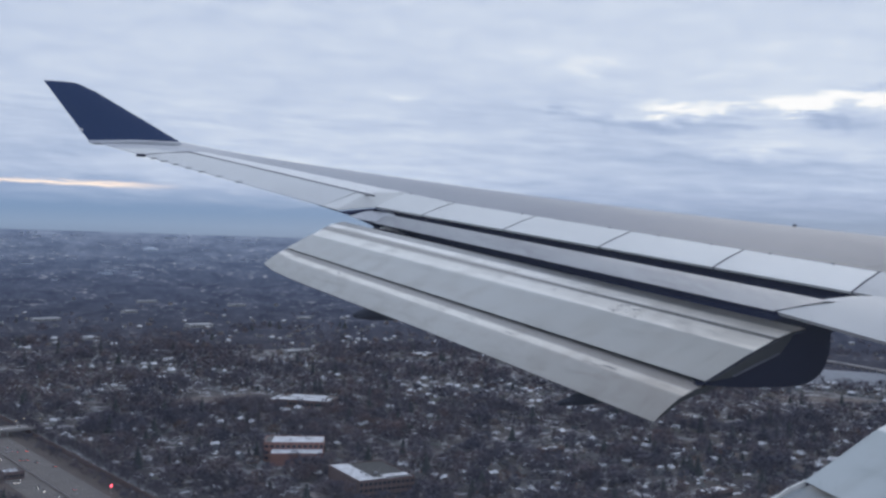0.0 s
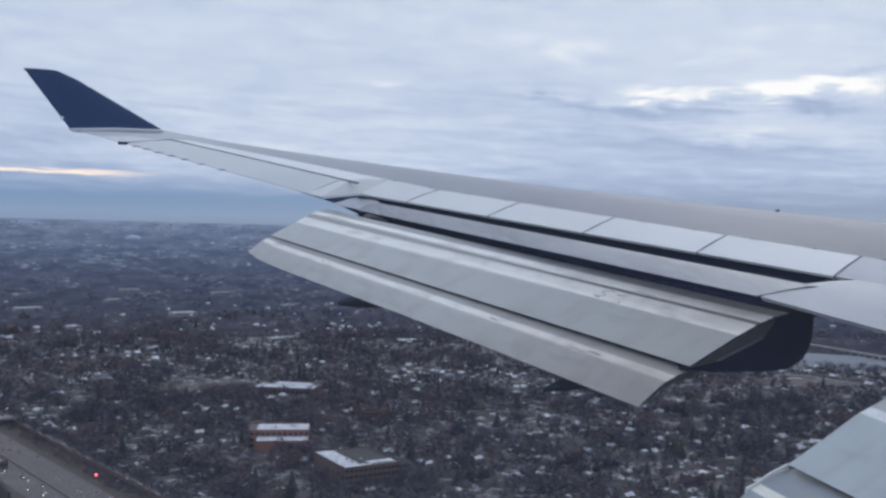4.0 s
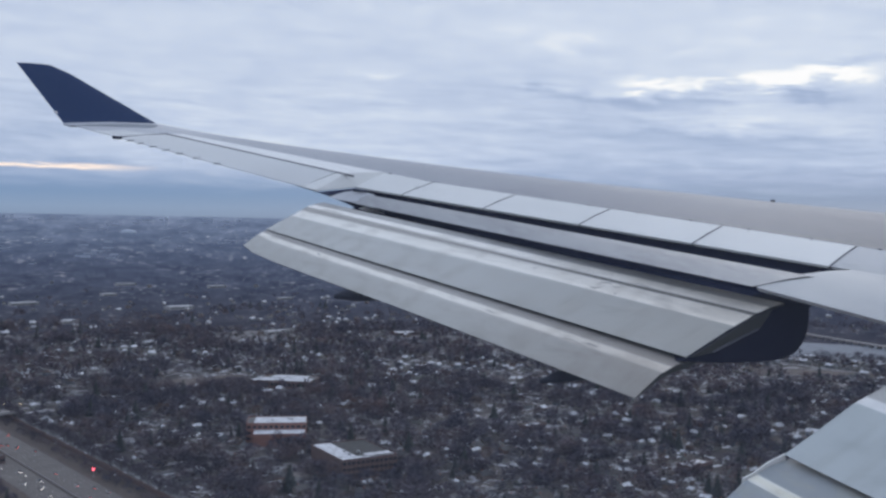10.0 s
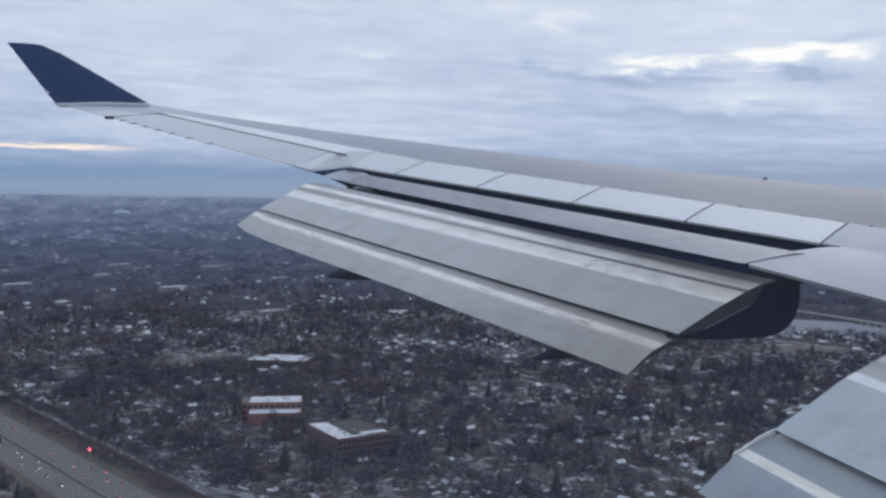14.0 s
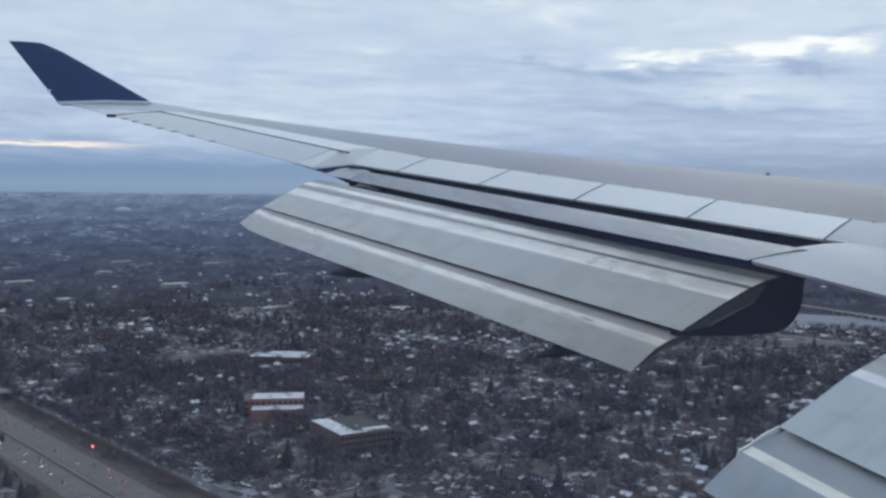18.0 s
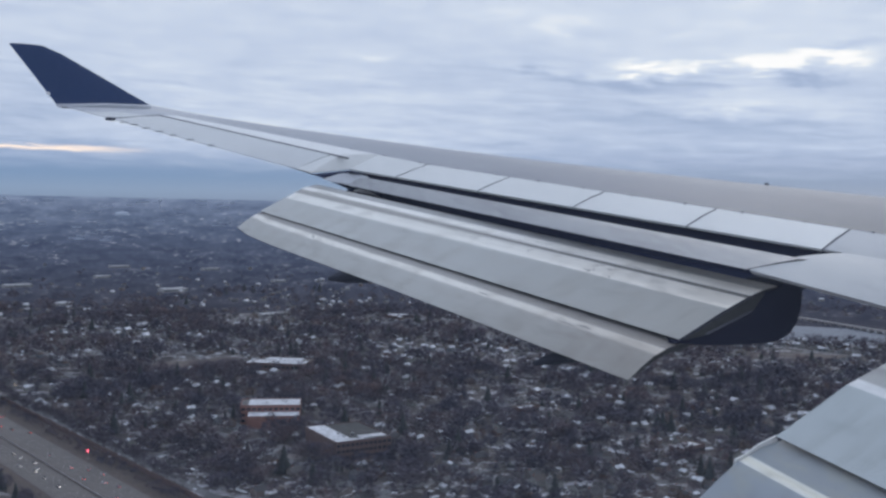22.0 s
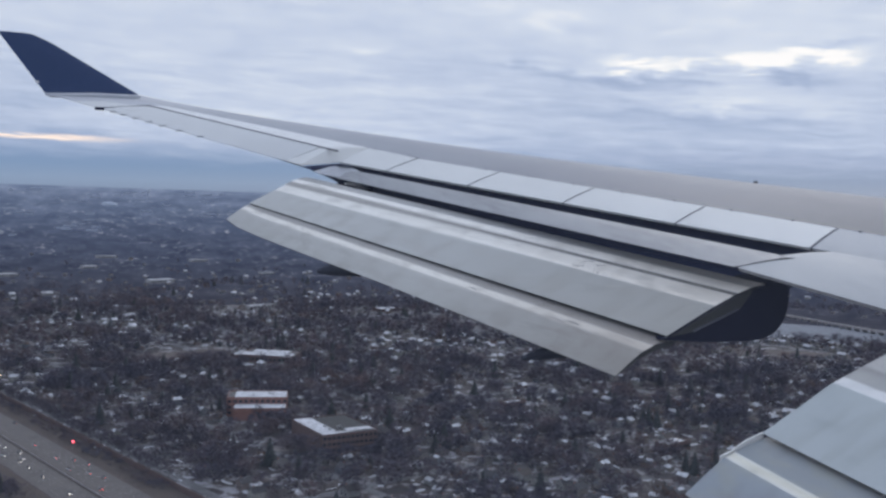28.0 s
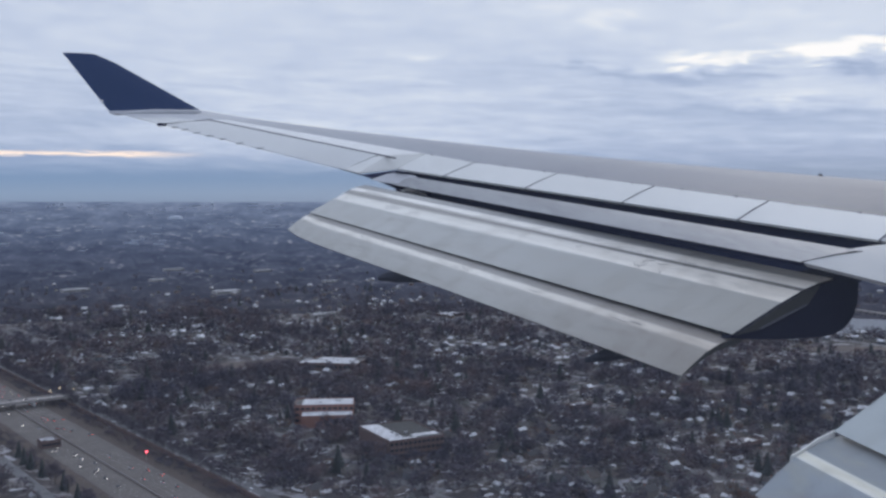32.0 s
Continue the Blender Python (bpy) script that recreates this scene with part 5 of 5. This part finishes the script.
def soup(name, verts, faces, mats, index=None):
    """One mesh out of arrays: verts (n, 3), faces (m, 3)."""
    mesh = bpy.data.meshes.new(name)
    verts, faces = np.asarray(verts, np.float32), np.asarray(faces, np.int32)
    mesh.vertices.add(len(verts))
    mesh.vertices.foreach_set("co", verts.ravel())
    mesh.loops.add(faces.size)
    mesh.loops.foreach_set("vertex_index", faces.ravel())
    mesh.polygons.add(len(faces))
    mesh.polygons.foreach_set("loop_start", np.arange(len(faces), dtype=np.int32) * 3)
    for m in mats:
        mesh.materials.append(m)
    if index is not None:
        mesh.polygons.foreach_set("material_index", np.asarray(index, np.int32))
    mesh.update(calc_edges=True)
    return new(name, mesh)


# the rest of the houses and garages, joined
rest = [p for p in spots if p not in near_set]
xy = np.array([(p[0], p[1]) for p in rest])
size = np.array([p[2] for p in rest])
count = len(rest)
w, d, h = gen.uniform(6, 9, count) * (0.4 + 0.6 * size), gen.uniform(7.5, 11.5, count) * (0.3 + 0.7 * size), gen.uniform(3.4, 5.6, count) * (0.5 + 0.5 * size)
turn = GRID_TURN + (gen.random(count) < 0.5) * math.pi / 2 + gen.normal(0, 0.18, count)
shape = np.zeros((count, 14, 3))
corner = np.array([(-0.5, -0.5), (0.5, -0.5), (0.5, 0.5), (-0.5, 0.5)])
for i in range(4):
    shape[:, i, 0] = shape[:, i + 4, 0] = corner[i, 0] * w
    shape[:, i, 1] = shape[:, i + 4, 1] = corner[i, 1] * d
    shape[:, i + 4, 2] = h
    shape[:, i + 8, 0] = corner[i, 0] * (w + 0.9)
    shape[:, i + 8, 1] = corner[i, 1] * (d + 0.8)
    shape[:, i + 8, 2] = h - 0.15
for i, sgn in ((12, -1), (13, 1)):
    shape[:, i, 1] = sgn * (d + 0.8) / 2
    shape[:, i, 2] = h + w * 0.32
c_, s_ = np.cos(turn)[:, None], np.sin(turn)[:, None]
place = np.stack([shape[..., 0] * c_ - shape[..., 1] * s_ + xy[:, :1], shape[..., 0] * s_ + shape[..., 1] * c_ + xy[:, 1:], shape[..., 2]], -1)
tri = np.array([(0, 1, 5), (0, 5, 4), (1, 2, 6), (1, 6, 5), (2, 3, 7), (2, 7, 6), (3, 0, 4), (3, 4, 7), (8, 12, 11), (12, 13, 11), (9, 10, 13), (9, 13, 12), (8, 9, 12), (10, 11, 13)])
faces = (tri[None] + (np.arange(count) * 14)[:, None, None]).reshape(-1, 3)
ind = np.tile(np.array([0] * 8 + [1] * 4 + [0] * 2), (count, 1))
# fewer white roofs far out, standing in for haze that dulls them
snow_share = np.interp(np.hypot(xy[:, 0], xy[:, 1]), [600, 1800, 3300], [0.50, 0.38, 0.28])
ind[:, 8:10][gen.random(count) < snow_share] = 2
ind[:, 10:12][gen.random(count) < snow_share] = 2
tagged(soup("suburban_houses", place.reshape(-1, 3), faces, [WALLS, ROOF_GREY, SNOW], ind.ravel()), "many small gabled houses, part of them under roof snow", "houses", kind="stuff")


# thin snow left in the yards, on drives and along fences
count = 6800
r = np.sqrt(gen.uniform(560.0 ** 2, 2300.0 ** 2, count))
a = np.radians(gen.uniform(-11.0, 50.0, count))
xy = np.stack([r * np.sin(a), r * np.cos(a)], 1)
town = np.array([noise.noise(Vector((p * 0.006, q * 0.006, 12.0))) for p, q in xy])
xy = xy[~blocked(xy[:, 0], xy[:, 1], 2) & (gen.random(count) < 0.56 + 1.6 * town)]
count = len(xy)
t = 2 * np.pi * np.arange(7) / 7
reach = gen.uniform(0.45, 1.2, (count, 7))
lawn = np.where(gen.random(count) < 0.12, 1.9, 1.0)[:, None]
long_, wide_ = gen.uniform(2.0, 7.5, count)[:, None] * lawn, gen.uniform(0.8, 3.0, count)[:, None] * lawn
turn = (GRID_TURN + (gen.random(count) < 0.5) * math.pi / 2 + gen.normal(0, 0.2, count))[:, None]
px_, py_ = reach * np.cos(t) * long_, reach * np.sin(t) * wide_
rim_ = np.stack([px_ * np.cos(turn) - py_ * np.sin(turn) + xy[:, :1], px_ * np.sin(turn) + py_ * np.cos(turn) + xy[:, 1:], np.full_like(px_, 0.13)], -1)
hub = np.concatenate([xy, np.full((count, 1), 0.30)], 1)[:, None]
place = np.concatenate([rim_, hub], 1)
tri = np.array([(i, (i + 1) % 7, 7) for i in range(7)])
faces = (tri[None] + (np.arange(count) * 8)[:, None, None]).reshape(-1, 3)
tagged(soup("yard_snow", place.reshape(-1, 3), faces, [SNOW]), "thin patches of old snow in the yards", "snow", kind="stuff")


# trees
def crown_proto(shards, width, long, seed):
    """Bare crown: thin splinters of twigs that fan up and out; unit height 1."""
    g = np.random.default_rng(seed)
    az, up = g.uniform(0, 2 * np.pi, shards), g.uniform(0.0, 1.0, shards)
    rad = 0.36 * np.sqrt(1 - (up * 1.7 - 0.75).clip(-1, 1) ** 2) * g.uniform(0.25, 1.0, shards) ** 0.6
    c = np.stack([rad * np.cos(az), rad * np.sin(az), 0.36 + up * 0.62], 1)
    d = np.stack([np.cos(az) * 0.75, np.sin(az) * 0.75, g.uniform(0.2, 1.1, shards)], 1) + g.normal(0, 0.35, (shards, 3))
    d /= np.linalg.norm(d, axis=1, keepdims=True)
    side = np.cross(d, g.normal(0, 1, (shards, 3)))
    side /= np.linalg.norm(side, axis=1, keepdims=True)
    length = long * g.uniform(0.6, 1.3, shards)[:, None]
    wide = width * g.uniform(0.6, 1.4, shards)[:, None]
    return np.stack([c - d * length * 0.5 + side * wide * 0.5, c - d * length * 0.4 - side * wide * 0.5, c + d * length * 0.6], 1)


def trunk_proto(r):
    """Tapered trunk with two limbs, as splinters."""
    out_ = []
    for a in range(4):
        t0, t1 = a * np.pi / 2, (a + 1) * np.pi / 2
        out_.append([(r * np.cos(t0), r * np.sin(t0), -0.02), (r * np.cos(t1), r * np.sin(t1), -0.02), (0, 0, 0.72)])
    for a in (0.5, 2.7, 4.4):
        out_.append([(r * 0.5, 0, 0.28), (-r * 0.5, 0, 0.30), (0.24 * np.cos(a), 0.24 * np.sin(a), 0.66)])
    return np.array(out_)


def fir_proto(tiers, seed):
    g = np.random.default_rng(seed)
    out_ = []
    for i in range(tiers):
        f = i / tiers
        r = 0.235 * (1 - f) + 0.02
        z = 0.06 + 0.9 * f
        m = 9
        a0 = g.uniform(0, 6.28)
        for j in range(m):
            t = a0 + 2 * np.pi * j / m
            rr = r * g.uniform(0.75, 1.2)
            out_.append([(0, 0, z + 0.2 * (1 - f) + 0.05), (rr * np.cos(t - 0.42), rr * np.sin(t - 0.42), z - 0.02), (rr * np.cos(t + 0.42), rr * np.sin(t + 0.42), z)])
    return np.array(out_)


def scatter(number, r0, r1, a0=-11.0, a1=50.0, pad=5.0, groves=0.35):
    r = np.sqrt(gen.uniform(r0 ** 2, r1 ** 2, number))
    a = np.radians(gen.uniform(a0, a1, number))
    x, y = r * np.sin(a), r * np.cos(a)
    s, v = to_grid(x, y)
    lane = np.where(v > 0, (v - 60) % STREET_V, (-v - 60) % STREET_V)
    lane = np.minimum(lane, STREET_V - lane)
    ok = ~blocked(x, y, pad) & (lane > 5.5)
    ok &= ~((np.abs(lane - 17) < 5.5) & (gen.random(number) < 0.55))
    clump = np.array([noise.noise(Vector((p * 0.006, q * 0.006, 3.0))) for p, q in zip(x, y)])
    town = np.array([noise.noise(Vector((p * 0.0035, q * 0.0035, 7.0))) for p, q in zip(x, y)])
    ok &= gen.random(number) < 0.84 - 0.2 * (groves - 0.35) + groves * clump - 0.30 * town
    ok &= gen.random(number) < np.exp(-np.clip(r - 450 * clump - 1650, 0, None) / 210)
    return np.stack([x[ok], y[ok]], 1)


def plant(points, protos_, low, high, spread=1.0):
    """Copies of splinter trees at the points, each turned and sized by chance."""
    which = gen.integers(len(protos_), size=len(points))
    chunks = []
    for i, proto in enumerate(protos_):
        p = points[which == i]
        if not len(p):
            continue
        tall = gen.uniform(low, high, len(p))[:, None, None]
        fat = tall * gen.uniform(0.85, 1.25, len(p))[:, None, None] * spread
        t = gen.uniform(0, 2 * np.pi, len(p))[:, None, None]
        x, y, z = proto[None, ..., 0], proto[None, ..., 1], proto[None, ..., 2]
        v = np.stack([(x * np.cos(t) - y * np.sin(t)) * fat + p[:, 0, None, None], (x * np.sin(t) + y * np.cos(t)) * fat + p[:, 1, None, None], z * tall + 0 * x], -1)
        chunks.append(v.reshape(-1, 3))
    v = np.concatenate(chunks)
    return v, np.arange(len(v)).reshape(-1, 3)


def wood(name, label, points, protos_, low, high, mats, spread=1.0):
    v, f_ = plant(points, protos_, low, high, spread)
    return tagged(soup(name, v, f_, mats), label, "trees", kind="stuff")


near_crowns = [crown_proto(120, 0.034, 0.22, 40 + i) for i in range(8)]
broad_crowns = [crown_proto(210, 0.026, 0.17, 20 + i) for i in range(6)]
mid_crowns = [crown_proto(46, 0.058, 0.27, 60 + i) for i in range(8)]
far_crowns = [crown_proto(13, 0.13, 0.42, 80 + i) for i in range(8)]
at_near, at_mid, at_far = scatter(5200, 560, 1250, groves=0.9), scatter(10600, 1250, 2200, groves=0.95), scatter(34000, 2200, 3380)
old_near, old_mid = scatter(1000, 560, 1250, groves=1.8), scatter(2600, 1250, 2200, groves=1.8)
wood("bare_trees", "dense leafless grey-brown suburban trees", at_near, near_crowns, 7, 18, [TWIGS], 1.3)
wood("tree_trunks", "dark trunks and limbs of leafless trees", at_near, [trunk_proto(0.016)], 8, 14, [BARK])
wood("bare_woods", "leafless grey-brown trees among houses", at_mid, mid_crowns, 8, 20, [TWIGS], 1.35)
wood("old_oaks", "broad old leafless trees with dense crowns", old_near, broad_crowns, 11, 18, [TWIGS], 1.9)
wood("oak_groves", "groves of broad old leafless trees", old_mid, [b[::3] for b in broad_crowns], 12, 20, [TWIGS], 2.0)
wood("distant_woods", "distant leafless grey-brown trees", at_far, far_crowns, 9, 16, [TWIGS])
rusty = np.concatenate([scatter(150, 560, 1250), scatter(260, 1250, 2200)])
wood("brown_leaved_trees", "scattered trees that keep their rust-brown dead leaves", rusty, near_crowns, 7, 15, [RUST], 1.5)
firs = np.concatenate([scatter(260, 560, 1250), scatter(600, 1250, 2200), scatter(1500, 2200, 3380)])
wood("conifers", "dark green conifers between bare trees", firs, [fir_proto(7, 3 + i) for i in range(4)], 9, 24, [NEEDLES])

s_, v_ = gen.uniform(-120, 900, 900), np.concatenate([gen.uniform(33, 46.5, 650), gen.uniform(-45, -30, 250)])
wood("verge_brush", "low brown brush on the motorway's verges", np.stack([HW_O.x + HW_U.x * s_ + HW_V.x * v_, HW_O.y + HW_U.y * s_ + HW_V.y * v_], 1), mid_crowns, 1.2, 4.5, [TWIGS], 1.8)

# single trees by the motorway and round the brick blocks
def tree_thing(kind, seed, tall):
    if kind == "fir":
        tree = thing("fir_tree", "dark green pointed fir tree", "tree", group="fir trees")
        crown = soup("crown", fir_proto(9, seed).reshape(-1, 3) * tall, np.arange(9 * 9 * 3).reshape(-1, 3), [NEEDLES])
    else:
        tree = thing("bare_tree", "leafless grey-brown tree with a fine twiggy crown", "tree", group="bare trees")
        crown = soup("crown", crown_proto(260, 0.020, 0.20, seed).reshape(-1, 3) * tall, np.arange(260 * 3).reshape(-1, 3), [TWIGS])
    crown.parent = tree
    bm = bmesh.new()
    bmesh.ops.create_cone(bm, cap_ends=True, segments=8, radius1=tall * 0.022, radius2=tall * 0.008, depth=tall * 0.6, matrix=Matrix.Translation((0, 0, tall * 0.29)))
    if kind != "fir":
        for a in (0.4, 2.3, 4.2, 5.4):
            m = look((0, 0, tall * 0.42), (math.cos(a) * tall * 0.3, math.sin(a) * tall * 0.3, tall * 0.78))
            bmesh.ops.create_cone(bm, segments=6, radius1=tall * 0.004, radius2=tall * 0.010, depth=tall * 0.34, matrix=m @ Matrix.Translation((0, 0, -tall * 0.15)))
    part("trunk", bm, BARK, tree)
    return tree


tree_protos = [tree_thing("fir", 5, 15), tree_thing("fir", 6, 12), tree_thing("bare", 7, 13), tree_thing("bare", 8, 15), tree_thing("bare", 9, 11)]
tree_at = []
for s in np.arange(-90, 800, 8.5):
    tree_at.append((land(s + gen.uniform(-3, 3), 50.5 + gen.uniform(0, 4)), int(gen.integers(2, 5))))
    if gen.random() < 0.6:
        tree_at.append((land(s + gen.uniform(-3, 3), -46 - gen.uniform(0, 5)), int(gen.choice([0, 1, 2, 3, 4]))))
for sx, sy, sr in SITES[:3]:
    for i in range(9):
        t = gen.uniform(0, 2 * np.pi)
        tree_at.append((Vector((sx + math.cos(t) * (sr + 2), sy + math.sin(t) * (sr + 2), 0)), int(gen.integers(0, 5))))
used = set()
for p, i in tree_at:
    m = Matrix.Translation(p) @ Matrix.Rotation(gen.uniform(0, 6.28), 4, "Z")
    if i in used:
        copy_thing(tree_protos[i], m)
    else:
        used.add(i)
        tree_protos[i].matrix_basis = m

# landmarks on the hazy plain
def far_at(az, r):
    return Vector((r * math.sin(radians(az)), r * math.cos(radians(az)), rise(r)))


# haze is mixed into both colours: pale blue instead of plain white and wall
FAR_WHITE = paint("far_white_hazed", (0.42, 0.47, 0.55), (0.36, 0.41, 0.48), 0.7, 0, 0.02)
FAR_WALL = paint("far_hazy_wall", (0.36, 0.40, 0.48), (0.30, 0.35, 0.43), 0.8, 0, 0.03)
dome = thing("white_dome", "large white air-supported dome far out on the plain", "dome", far_at(1.6, 4120))
bm = bmesh.new()
bmesh.ops.create_uvsphere(bm, u_segments=32, v_segments=14, radius=1, matrix=Matrix.Translation(far_at(1.6, 4120)) @ Matrix.Diagonal((30, 20, 14, 1)))
for f_ in bm.faces:
    f_.smooth = True
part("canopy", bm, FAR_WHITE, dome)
frnd = random.Random(8)
for i in range(60):
    az, r = frnd.uniform(-9, 10), frnd.uniform(3600, 4750)
    p = far_at(az, r)
    tower = thing("distant_building", "pale distant building in the haze", "building", p, group="distant buildings")
    tall = frnd.uniform(6, 12) if az < -3 and frnd.random() < 0.4 else frnd.uniform(2.5, 6)
    wide = frnd.uniform(10, 18) if tall > 6 else frnd.uniform(14, 60)
    bm = bmesh.new()
    box(bm, (p.x - wide / 2, p.y - 5, p.z - 6), (p.x + wide / 2, p.y + 5, p.z + tall))
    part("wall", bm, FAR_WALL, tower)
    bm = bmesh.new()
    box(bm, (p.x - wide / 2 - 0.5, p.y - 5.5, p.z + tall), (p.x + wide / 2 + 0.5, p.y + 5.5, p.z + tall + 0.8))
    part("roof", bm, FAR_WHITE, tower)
water = thing("water_tower", "pale water tower far out on the plain", "water tower", far_at(3.6, 4350))
p = far_at(3.6, 4350)
bm = bmesh.new()
bmesh.ops.create_cone(bm, cap_ends=True, segments=12, radius1=2.2, radius2=1.8, depth=34, matrix=Matrix.Translation(p + Vector((0, 0, 12))))
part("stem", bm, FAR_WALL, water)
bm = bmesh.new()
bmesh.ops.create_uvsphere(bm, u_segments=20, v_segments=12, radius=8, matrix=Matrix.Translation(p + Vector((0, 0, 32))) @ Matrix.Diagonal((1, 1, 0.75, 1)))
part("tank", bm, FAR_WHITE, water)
